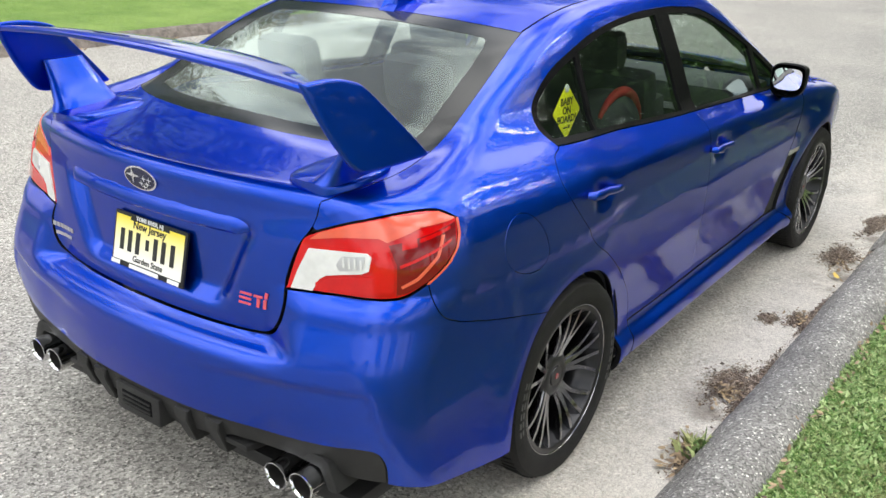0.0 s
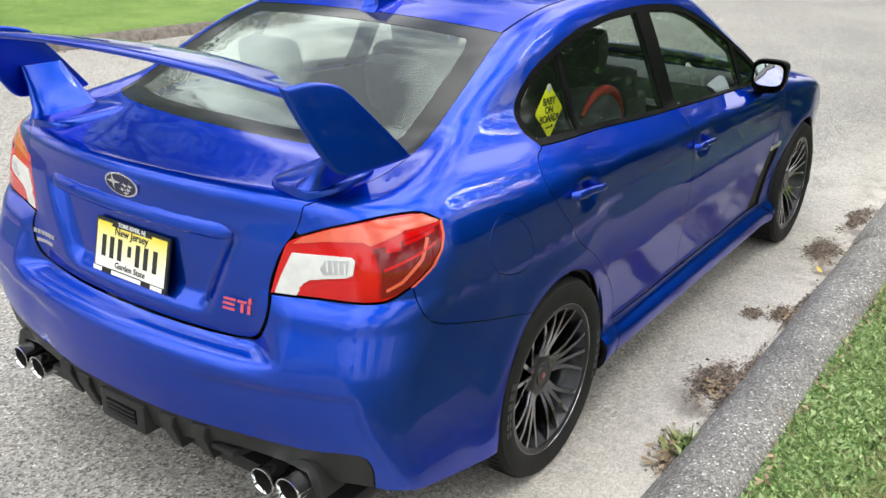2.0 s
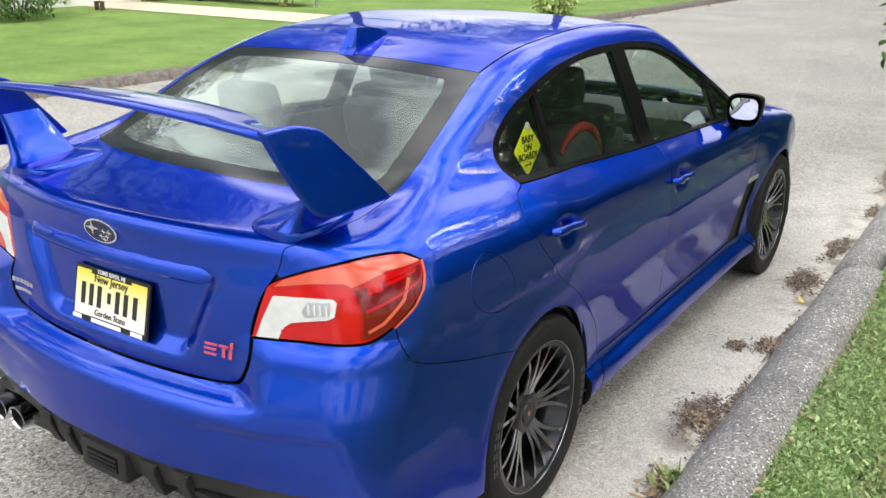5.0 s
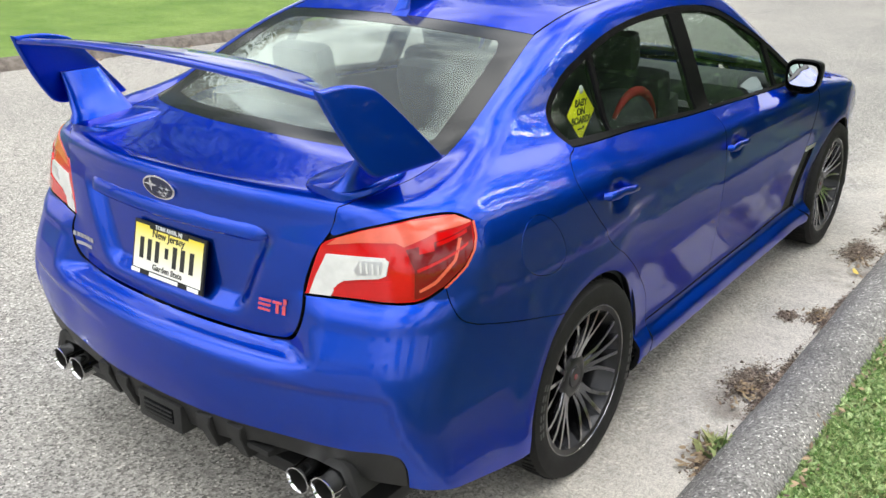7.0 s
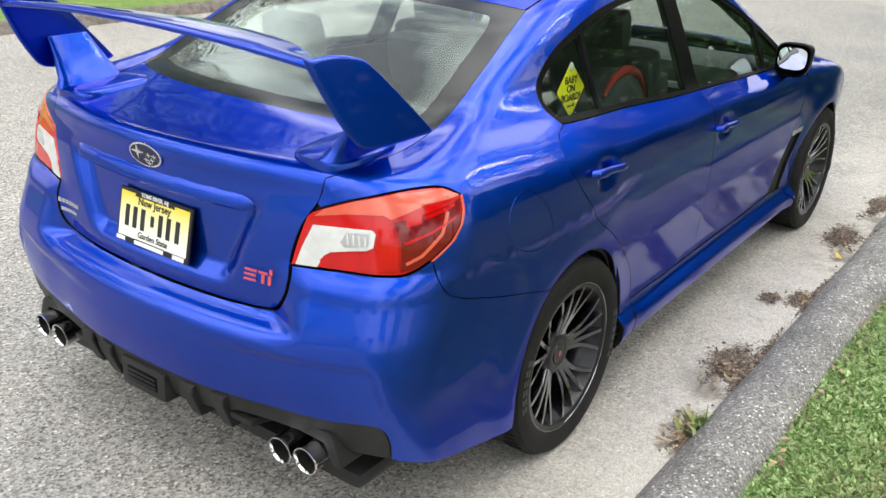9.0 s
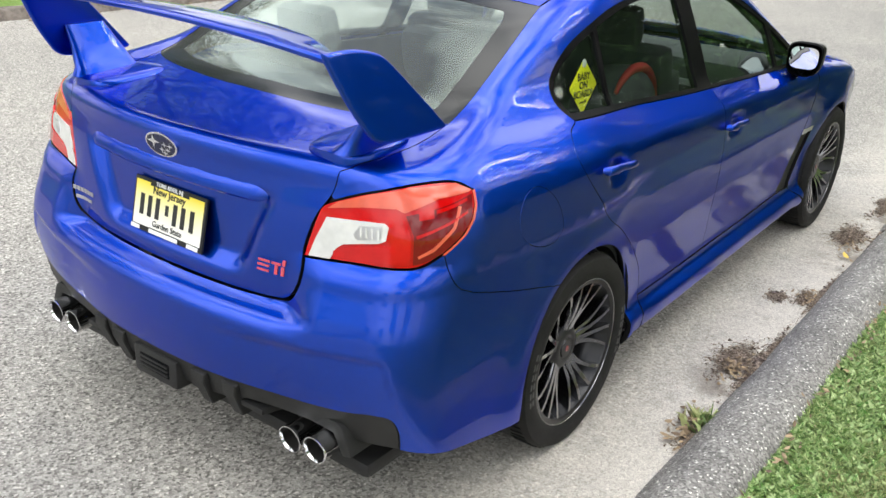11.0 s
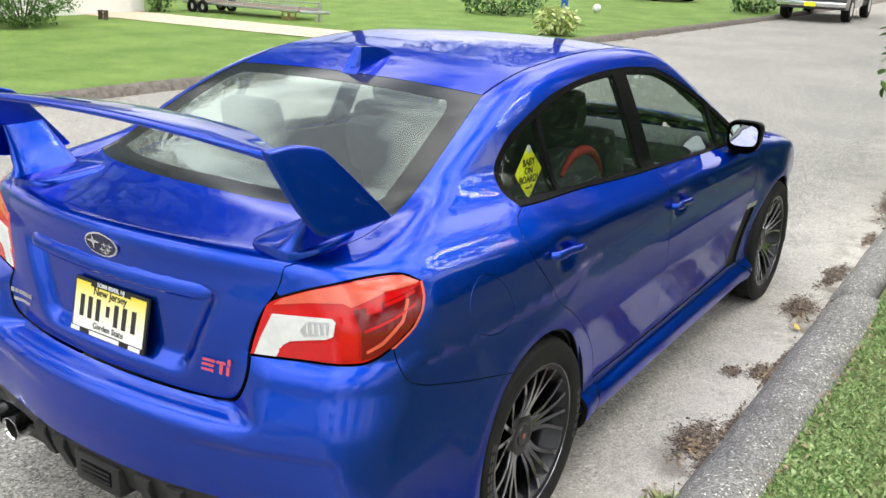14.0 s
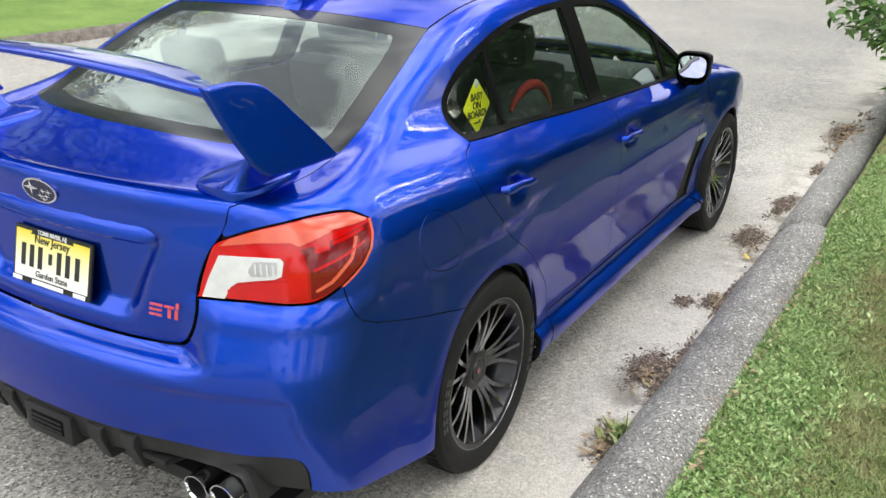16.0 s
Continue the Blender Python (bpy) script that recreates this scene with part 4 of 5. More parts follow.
# red badge of three slanting strokes, and small silver lettering as bars
c, n = on_tail(.404, .752, .001)
red_m = facing(c, n) @ Matrix.Diagonal((.96, .95, 1, 1))
red = part("model_badge", prism([(-.056, -.024), (.050, -.024), (.056, .021), (-.050, .021)], .0008, red_m), PAINT, car, "small red model badge of slanting strokes")
RED_EDGE = material("red_badge_edge", (.60, .07, .10), .25, 0, .8)
for x, y0, y1, w in ((-.050, .010, .0165, .040), (-.053, -.004, .002, .040), (-.055, -.019, -.013, .040), (-.004, .010, .0165, .030), (.032, .012, .028, .010), (.026, -.019, .008, .010), (.004, -.019, .008, .010)):
    part("badge_stroke", prism([(x, y0), (x + w, y0), (x + w + .12 * (y1 - y0), y1), (x + .12 * (y1 - y0), y1)], .0038, red_m), RED_EDGE, red, smooth=False)
for z, x0, x1, h in ((.748, -.495, -.375, .013), (.722, -.478, -.392, .010)):
    k = 6
    for i in range(k):
        x = x0 + (x1 - x0) * (i + .5) / k
        c, n = on_tail(x, z, .0005)
        bar(-.0075, -h / 2, .0075, h / 2, facing(c, n), SILVER, car, "badge_bar", .002)

# grip strip above the number plate
bm = bmesh.new()
rings = []
for x in np.linspace(-.372, .372, 49):
    end = min(1, (.374 - abs(x)) / .03) ** .5
    base = float(B([(x, .962)])[0, 1])
    rings.append([bm.verts.new((x, base + dy * end + .006, .938 + dz * (.35 + .65 * end))) for dy, dz in ((.012, .028), (-.003, .0235), (-.012, .012), (-.018, -.004), (-.0195, -.016), (-.015, -.0225), (.004, -.024), (.03, -.022))])
for p, q in zip(rings, rings[1:]):
    for i in range(7):
        bm.faces.new((p[i], p[i + 1], q[i + 1], q[i]))
bm.faces.new(rings[0])
bm.faces.new(rings[-1])
bmesh.ops.recalc_face_normals(bm, faces=bm.faces)
part("boot_grip", bm, PAINT, car)

# exhaust tips
# darker steel on the inner pipe and wall
DARK_STEEL = material("dark_steel", (.06, .058, .055), .4, .7)
for s in (1, -1):
    for x, z in ((.502, .286), (.594, .293)):
        m = pose(s * x, -.72, z + .012, 0, 0, 0) @ pose(0, 0, 0, 4, 0, 0) @ pose(0, 0, 0, 0, 0, -90)
        t = part("exhaust_tip", lathe([(.038, 0), (.0385, .14), (.0395, .168), (.041, .172), (.0405, .177), (.037, .177), (.0345, .170)], 40, m), CHROME, car, "polished steel exhaust tip")
        part("inner_pipe", lathe([(.022, .06), (.0225, .142), (.0195, .142), (.019, .06), (.0, .05)], 28, m), DARK_STEEL, t)
        part("inner_wall", lathe([(.0345, .170), (.033, .10), (.030, .02), (.0, .02)], 40, m), DARK_STEEL, t, "dark inside of the pipe")

# fins, centre box and outer fairings of the diffuser
for x in (-.293, -.183, .183, .293):
    y0 = float(B([(x, .38)])[0, 1])
    fin = [(y0 + .03, .402), (y0 - .008, .388), (y0 - .010, .362), (y0 + .026, .276), (y0 + .20, .268), (y0 + .26, .34)]
    bm = bmesh.new()
    rings = []
    for dx, k in ((-.029, .97), (-.026, 1), (.026, 1), (.029, .97)):
        rings.append([bm.verts.new((x + dx * (1 - .30 * (.40 - z) / .12), y + (y0 + .1 - y) * (1 - k), z + (.33 - z) * (1 - k))) for y, z in fin])
    for p, q in zip(rings, rings[1:]):
        for i in range(6):
            bm.faces.new((p[i], p[(i + 1) % 6], q[(i + 1) % 6], q[i]))
    bm.faces.new(rings[0])
    bm.faces.new(rings[-1])
    bmesh.ops.recalc_face_normals(bm, faces=bm.faces)
    part("diffuser_fin", bm, BLACK, car)
cb = part("fog_lamp_box", box(-.098, -.948, .292, .098, -.80, .385, .012), BLACK, car)
part("lamp_recess", box(-.066, -.951, .318, .066, -.93, .366, .004), TRIM, cb)
for z in (.326, .340, .354):
    part("recess_rib", box(-.062, -.954, z, .062, -.948, z + .005, .001), BLACK, cb)
for s in (1, -1):
    hood = [(.43, .366), (.630, .374), (.652, .362), (.685, .284), (.652, .276), (.620, .336), (.43, .342)]
    part("exhaust_shroud", prism([(s * x, z) for x, z in (hood if s > 0 else hood[::-1])], .20, Matrix(((1, 0, 0, 0), (0, 0, 1, -.852), (0, 1, 0, 0), (0, 0, 0, 1))), .008), BLACK, car)
part("diffuser_floor", prism([(-.90, .318), (-.90, .335), (-.45, .30), (-.45, .22)], .80, Matrix(((0, 0, 1, -.40), (1, 0, 0, 0), (0, 1, 0, 0), (0, 0, 0, 1))), .003), BLACK, car)

# door handles, fender vents, mirrors
for s in (1, -1):
    for hy, hz, dz in ((.105, .922, -.010), (1.125, .856, -.006)):
        p = [Vector(S([(hy + d, hz + dz * d / .1)])[0]) + Vector((o, 0, 0)) for d, o in ((-.105, .002), (-.098, .016), (-.06, .024), (.0, .024), (.06, .023), (.092, .016), (.10, .0))]
        bm = tube(p, [.009, .0135, .0145, .014, .013, .011, .006], 12)
        for v in bm.verts:
            v.co.x *= s
        if s < 0:
            bmesh.ops.reverse_faces(bm, faces=bm.faces)
        part("door_handle", bm, PAINT, car)
    hand = "right" if s > 0 else "left"
    v_line = loop(S([(2.172, .60), (2.285, .600), (2.142, .335), (1.99, .325), (2.07, .44)]))
    v = panel("wing_vent", v_line, side_chart, BLACK, car, offset=.012, gap=.001, cell=.03, rim=0, side=hand, label="black slatted vent behind the front wheel")
    panel("vent_badge", loop(S([(2.165, .600), (2.292, .600), (2.302, .622), (2.168, .624)])), side_chart, SILVER, v, offset=-.003, gap=.001, cell=.03, rim=.006, side=hand)
    # mirror
    cx, cy, cz = s * .884, 1.86, 1.006
    bm = bmesh.new()
    rings = []
    for d, k in ((0, .93), (.006, 1.0), (.03, 1.0), (.07, .93), (.11, .72), (.135, .40), (.142, .1)):
        ring = []
        for a in np.linspace(0, 2 * math.pi, 32, endpoint=False):
            ca, sa = math.cos(a), math.sin(a)
            ring.append(bm.verts.new((cx + s * (.074 + .010 * sa) * k * math.copysign(abs(ca) ** .55, ca), cy + d + (.008 * ca + .012 * sa) * k, cz + .073 * k * math.copysign(abs(sa) ** .6, sa))))
        rings.append(ring)
    for p, q in zip(rings, rings[1:]):
        for i in range(32):
            bm.faces.new((p[i], p[(i + 1) % 32], q[(i + 1) % 32], q[i]))
    bm.faces.new(rings[-1])
    bmesh.ops.recalc_face_normals(bm, faces=bm.faces)
    shell = part("door_mirror", bm, TRIM if s > 0 else PAINT, car, "black door mirror with bright glass")
    bm = bmesh.new()
    bm.faces.new([bm.verts.new((cx + s * .060 * math.copysign(abs(math.cos(a)) ** .55, math.cos(a)), cy + .002 + .006 * math.copysign(abs(math.cos(a)) ** .55, math.cos(a)) + .004 * math.copysign(abs(math.sin(a)) ** .6, math.sin(a)), cz + .007 + .047 * math.copysign(abs(math.sin(a)) ** .6, math.sin(a)))) for a in np.linspace(0, 2 * math.pi, 32, endpoint=False)])
    if bm.faces[:][0].normal.y > 0:
        bmesh.ops.reverse_faces(bm, faces=bm.faces)
    bm.normal_update()
    part("mirror_glass", bm, material("mirror_glass", (.9, .9, .92), .02, 1.0), shell, smooth=False)
    part("mirror_arm", tube([(s * .80, 1.95, .915), (s * .835, 1.92, .925), (s * .868, 1.90, .955)], [.028, .024, .020], 12), TRIM, shell)

# roof aerial
bm = bmesh.new()
rings = []
for t in np.linspace(0, 1, 12):
    y = .145 + .255 * t
    top = float(T([(0, y)])[0, 2])
    h = .094 * (1 - t) ** .75 * min(1, (t + .03) * 9) + .004
    w = .036 * (1 - .62 * t)
    rings.append([bm.verts.new((w * a, y + (.045 * b * (1 - t)), top - .006 + h * b)) for a, b in ((-1, 0), (-.92, .25), (-.72, .6), (-.42, .97), (.42, .97), (.72, .6), (.92, .25), (1, 0))])
for p, q in zip(rings, rings[1:]):
    for i in range(7):
        bm.faces.new((p[i], p[i + 1], q[i + 1], q[i]))
bm.faces.new(rings[0])
bmesh.ops.recalc_face_normals(bm, faces=bm.faces)
part("roof_aerial", bm, PAINT, car, "blue shark-fin roof aerial")

# sticker in the rear quarter window
sm = facing((0.665, 0.25, 1.102), (math.cos(0.093) * math.cos(0.003), math.sin(0.003), math.sin(0.093))) @ pose(0, 0, 0, 0, 0, -2.1)
sign = part("window_sign", prism([(0.085, .004), (0.085, -.004), (.004, -0.085), (-.004, -0.085), (-0.085, -.004), (-0.085, .004), (-.004, 0.085), (.004, 0.085)], .0015, sm), YELLOW, car, "yellow diamond baby on board sign", smooth=False)
for i, word in enumerate(("BABY", "ON", "BOARD!")):
    lettering(word, .0335, sm @ pose(0, .030 - .0275 * i, .0018), INK, sign)
bar(-.022, -.0535, .006, -.0490, sm @ pose(0, 0, .0012), INK, sign, "small_print")
bar(.010, -.0540, .020, -.0440, sm @ pose(0, 0, .0012), INK, sign, "small_print")
part("suction_cup", lathe([(.0, .004), (.012, .003), (.014, 0)], 16, sm @ pose(0, .072, .001) @ pose(0, 0, 0, 0, -90, 0)), CLEAR, sign)


# ---- cabin ----
def seat(x, y, name="front_seat", wide=.25):
    root = empty(name)
    root.parent = car
    part("seat_base", box(x - wide, y - .05, .36, x + wide, y + .48, .56, .06), FABRIC, root)
    part("seat_back", box(-wide, -.06, 0, wide, .07, .62, .05, None, pose(x, y - .02, .50, 12, 0, 0)), FABRIC, root)
    for s in (-1, 1):
        part("side_bolster", box(s * (wide - .03) - .035, -.02, .05, s * (wide - .03) + .035, .12, .50, .03, None, pose(x, y - .02, .50, 12, 0, 0)), FABRIC, root)
    part("headrest", box(-.13, -.045, .64, .13, .055, .80, .045, None, pose(x, y - .02, .47, 12, 0, 0)), FABRIC, root)
    for s in (-1, 1):
        part("headrest_post", tube([(x + s * .05, y - .15, 1.05), (x + s * .05, y - .165, 1.13)], .006, 8), CHROME, root)


seat(.35, 1.20)
seat(-.35, 1.10)
bench = empty("rear_bench")
bench.parent = car
part("bench_base", box(-.62, .12, .36, .62, .62, .54, .06), FABRIC, bench)
part("bench_back", box(-.62, -.06, 0, .62, .07, .56, .05, None, pose(0, .08, .50, 20, 0, 0)), FABRIC, bench)
for x in (-.33, .33):
    part("rear_headrest", box(-.12, -.05, 0, .12, .05, .18, .048, None, pose(x * .85, .0, 1.085, 12, 0, 0)), FABRIC, bench)
part("parcel_shelf", box(-.58, -.46, 1.035, .58, -.10, 1.055, .01), CABIN, car)
part("shelf_lamp", box(-.10, -.37, 1.055, .02, -.33, 1.068, .005), CLEAR, car, "small pale high-level brake lamp")
part("cabin_floor", box(-.70, -.45, .26, .70, 2.3, .33, .02), CABIN, car)
dash = part("dashboard", box(-.69, 1.86, .62, .69, 2.30, .935, .06), CABIN, car)
part("dash_hood", box(-.52, 1.82, .88, -.20, 2.05, .975, .035), CABIN, dash)
for x in (-.03, .10):
    part("air_vent", box(x - .055, 1.845, .868, x + .055, 1.87, .928, .008), TRIM, dash)
    part("vent_frame", box(x - .062, 1.852, .860, x + .062, 1.872, .936, .006), SILVER, dash)
part("dash_strip", box(-.66, 1.848, .80, .66, 1.865, .83, .006), SILVER, dash)
part("centre_console", box(-.10, 1.0, .33, .10, 1.9, .58, .03), CABIN, car)
part("steering_wheel", lathe([(.170 + .014 * math.cos(a), .014 * math.sin(a)) for a in np.linspace(0, 2 * math.pi, 12, endpoint=False)], 40, pose(-.35, 1.68, .86, 0, 0, 90) @ pose(0, 0, 0, 0, 22, 0), True), CABIN, car)
for s in (1, -1):
    part("door_card", prism([(-.05, .34), (2.15, .34), (2.15, .92), (1.3, .955), (.3, 1.0), (-.02, 1.02)], .04, Matrix(((0, 0, 1, s * .745 - .02), (1, 0, 0, 0), (0, 1, 0, 0), (0, 0, 0, 1))), .006), CABIN, car)
lining = loop(T(flow([(0, .19), (.3, .19), (.50, .20)])), T(flow([(.50, .2), (.50, .6), (.49, 1.1), (.47, 1.46)])), T(flow([(.47, 1.46), (.25, 1.53), (0, 1.55)])))
panel("head_lining", lining, top_chart, CABIN, car, offset=.035, gap=0, cell=.05, rim=0, side="both")
part("interior_mirror", box(-.11, 1.62, 1.24, .11, 1.65, 1.31, .015), TRIM, car)
# child seat with a red edge on the rear bench
child = tagged(empty("child_seat", .525, .74, .535), "dark rounded child car seat with a red edge", "car seat")
part("shell", lathe([(.0, .10), (.09, .095), (.155, .075), (.188, .04), (.195, 0), (.188, -.06), (.16, -.14), (.0, -.17)], 40, pose(0, .10, .335)), FABRIC, child)
part("red_edge", tube([(.045, .10 + .192 * math.sin(a), .335 + .192 * math.cos(a)) for a in np.radians(np.linspace(-52, 105, 30))], [.008 + .012 * math.sin(math.pi * i / 29) for i in range(30)], 10), RED_CLOTH, child)
part("base", box(-.15, -.28, 0, .13, .06, .16, .04), FABRIC, child)


# ---- street ----
rng = np.random.default_rng(7)


def rough_sheet(name, x0, y0, x1, y1, z, mat, nx, ny, amp, label, category="ground"):
    xs, ys = np.linspace(x0, x1, nx), np.linspace(y0, y1, ny)
    v = [(x, y, z + amp * noise.noise(Vector((x * .9, y * .9, 3)))) for y in ys for x in xs]
    f = [(j * nx + i, j * nx + i + 1, (j + 1) * nx + i + 1, (j + 1) * nx + i) for j in range(ny - 1) for i in range(nx - 1)]
    return tagged(raw(name, v, f, mat), label, category, kind="structure")


ground = rough_sheet("ground", -400, -400, 400, 400, -.08, LAWN, 3, 3, 0, "wide grassy ground round the street")
road = rough_sheet("road", -7.6, -60, 1.40, 160, 0, ASPHALT, 2, 2, 0, "worn pale grey asphalt road", "road")


def left_edge(y):
    return float(np.interp(y, (-60, 2, 5, 10, 16, 26, 40, 160), (-7.3, -7.0, -6.8, -6.3, -5.8, -5.35, -5.2, -5.2)))


def kerb(name, line, profile, label, mat=BERM):
    """A rolled kerb: profile (across, up) swept along (x, y, scale)."""
    bm = bmesh.new()
    rings = []
    for i, (x, y, k) in enumerate(line):
        w = .012 * noise.noise(Vector((x * 2, y * 2.2, 5)))
        rings.append([bm.verts.new((x + a * 1.0 + w, y, max(-.03, b * k + (.006 * noise.noise(Vector((a * 9, y * 6, 1))) if b > .02 else 0)))) for a, b in profile])
    for p, q in zip(rings, rings[1:]):
        for i in range(len(profile) - 1):
            bm.faces.new((p[i], p[i + 1], q[i + 1], q[i]))
    bm.faces.new(rings[0])
    bm.faces.new(rings[-1])
    bmesh.ops.recalc_face_normals(bm, faces=bm.faces)
    return tagged(part(name, bm, mat), label, "kerb", "rolled kerb lengths", "structure")


ROLL = [(-.02, -.03), (0, .004), (.03, .045), (.075, .088), (.13, .110), (.185, .112), (.235, .098), (.268, .07), (.285, .03), (.29, -.03)]
near = [(1.205, y, 1.0) for y in np.arange(-9, 2.62, .09)] + [(1.205, 2.68, .98), (1.207, 2.74, .93), (1.212, 2.79, .80), (1.22, 2.82, .5)]
far = [(1.20, 2.80, .55), (1.195, 2.83, .80), (1.192, 2.88, .88)] + [(1.19, y, .90) for y in np.arange(2.95, 40, .12)]
kerb("kerb", near, ROLL, "rolled grey asphalt kerb flecked with pale stone")
kerb("kerb", far, [(a * .8, b * .96) for a, b in ROLL], "rolled grey asphalt kerb flecked with pale stone")
kerb("kerb", [(left_edge(y), y, 1.0) for y in np.concatenate((np.arange(-20, 30, .2), np.arange(30, 120, 3)))], [(-a * .9, b * 1.0) for a, b in ROLL], "low brown kerb along the far lawn", BROWN_BERM)

rough_sheet("lawn", 1.44, -10, 14, 40, .055, NEAR_LAWN, 90, 240, .03, "short trodden grass verge beside the kerb")
ys = np.arange(-30, 62, .5)
v, f = [], []
cols = np.array((.20, .6, 1.5, 3, 5, 8, 12, 18, 26, 40, 60))
for y in ys:
    for c in cols:
        v.append((left_edge(y) - c, y, .09 + .012 * noise.noise(Vector((c * .4, y * .4, 0)))))
for j in range(len(ys) - 1):
    for i in range(len(cols) - 1):
        f.append((j * 11 + i + 1, j * 11 + i, (j + 1) * 11 + i, (j + 1) * 11 + i + 1))
tagged(raw("lawn", v, f, LAWN), "bright mown lawn across the road", "lawn", kind="structure")


# grass blades
def blades(name, pts, mat, tall, wide, label, broad=0.0):
    n = len(pts)
    a = rng.uniform(0, 2 * np.pi, n)
    h = tall * rng.uniform(.45, 1.15, n)
    w = wide * rng.uniform(.6, 1.3, n)
    lean = rng.uniform(.2, 1.1, n) * h
    d = rng.uniform(0, 2 * np.pi, n)
    side = np.c_[np.cos(a) * w, np.sin(a) * w, 0 * a]
    tip = pts + np.c_[np.cos(d) * lean, np.sin(d) * lean, h * .85]
    midp = pts + np.c_[np.cos(d) * lean * .35, np.sin(d) * lean * .35, h * .55]
    v = np.stack((pts - side, pts + side, midp + side * (.8 + broad), tip, midp - side * (.8 + broad)), 1).reshape(-1, 3)
    i = np.arange(n)[:, None] * 5
    ob = raw(name, v, (i + np.array((0, 1, 2, 3, 4))).tolist(), mat)
    return tagged(ob, label, "grass", kind="stuff")


def lawn_z(x, y):
    return .055 + .03 * noise.noise(Vector((x * .9, y * .9, 3)))


def scatter(n, x0, x1, y0, y1, keep=None):
    x, y = rng.uniform(x0, x1, n), rng.uniform(y0, y1, n)
    if keep is not None:
        k = np.array([keep(a, b) for a, b in zip(x, y)])
        x, y = x[k], y[k]
    return np.array([(a, b, lawn_z(a, b)) for a, b in zip(x, y)])


def patchy(x, y):
    return noise.noise(Vector((x * 1.6, y * 1.6, 9))) + .6 * noise.noise(Vector((x * 5, y * 5, 2))) > -.50 + .4 * rng.uniform(-1, 1)


blades("grass", scatter(185000, 1.485, 2.35, -.3, 4.3, patchy), BLADE, .032, .0015, "short patchy green grass on the verge")
blades("grass", scatter(30000, 1.46, 4.6, 4.0, 12, patchy), BLADE, .06, .005, "grass on the verge farther along")
blades("grass", scatter(60000, 1.47, 5.5, -6, 7, lambda x, y: not (x < 2.35 and -.3 < y < 4.3)), BLADE, .05, .0045, "short grass on the rest of the verge")
CLOVER = leaf_material("clover_leaf", (.10, .24, .04), (.56, .68, .32))


def weedy(x, y):
    return (x - 1.47) + .16 * rng.uniform(-1, 1) < .20 + .26 * noise.noise(Vector((x * 1.2, y * 1.7, 4)))


blades("clover", scatter(90000, 1.472, 2.0, -.3, 4.6, weedy), CLOVER, .032, .0034, "broad pale weeds along the kerb", 1.2)
blades("clover", scatter(14000, 1.6, 2.35, -.3, 4.3, lambda x, y: noise.noise(Vector((x * 3.2, y * 3.2, 14))) > .16), CLOVER, .022, .0034, "pale weeds scattered through the grass", 1.2)


# dirt and dry leaves in the gutter
def heap(x, y, rx, ry, seed, name="gutter_debris"):
    """Loose crumbs of soil, twig and leaf, thickest in the middle."""
    r2 = np.random.default_rng(seed + 50)
    n = int(3000 + 420000 * rx * ry)
    a, k = r2.uniform(0, 2 * np.pi, n), np.abs(r2.normal(0, .43, n))
    lobe = np.array([1 + .65 * noise.noise(Vector((math.cos(q) * 1.7, math.sin(q) * 1.7, seed))) + .3 * noise.noise(Vector((math.cos(q) * 5, math.sin(q) * 5, seed))) for q in a])
    size = r2.uniform(.0009, .0030, n)
    c = np.c_[x + rx * k * lobe * np.cos(a), y + ry * k * lobe * np.sin(a), size * .4 + np.maximum(0, .007 * (1 - k)) * r2.uniform(0, 1, n)]
    c[:, 0] = np.minimum(c[:, 0], 1.235)
    corner = r2.normal(size=(n, 4, 3)) * size[:, None, None] * np.where(r2.uniform(size=n) < .10, 2.6, 1.0)[:, None, None]
    corner[:, :, 2] *= .55
    v = (c[:, None, :] + corner).reshape(-1, 3)
    i = np.arange(n)[:, None] * 4
    f = np.vstack([i + np.array(t) for t in ((0, 1, 3), (1, 2, 3), (2, 0, 3), (0, 2, 1))])
    tagged(raw(name, v, f, DEBRIS), "dark leaf mould and twigs in the gutter", "debris", "gutter debris", "stuff")


DEBRIS = leaf_material("debris", (.11, .082, .062), (.46, .365, .285), .9)
for i, (x, y, rx, ry) in enumerate(((1.125, .90, .10, .19), (1.205, .95, .035, .42), (1.16, 1.66, .05, .10), (1.05, 1.60, .05, .06), (1.205, 1.75, .025, .35), (1.09, 2.62, .10, .20), (1.13, 3.3, .08, .25), (1.14, 5.4, .12, .5), (1.20, .30, .05, .12), (1.16, 4.2, .05, .2), (1.215, 3.0, .02, .5))):
    heap(x, y, rx, ry, i)


def dry(n, x, y, sx, sy, size, mat, name, label):
    p = np.c_[rng.normal(x, sx, n), rng.normal(y, sy, n), np.full(n, .012)]
    vs, fs = [], []
    for c in p:
        s = size * rng.uniform(.5, 1.2)
        m = pose(c[0], c[1], max(c[2], .1 if c[0] > 1.25 else .012) + rng.uniform(0, .012), rng.uniform(-35, 35), rng.uniform(-35, 35), rng.uniform(0, 360))
        k = len(vs)
        for a, b, h in ((-1, 0, .1), (-.4, .42, 0), (.4, .38, .05), (1, 0, .25), (.4, -.38, 0), (-.4, -.42, .1)):
            vs.append(tuple(m @ Vector((a * s, b * s, h * s))))
        fs += [(k, k + 1, k + 2, k + 3), (k, k + 3, k + 4, k + 5)]
    return tagged(raw(name, vs, fs, mat), label, "leaves", kind="stuff")


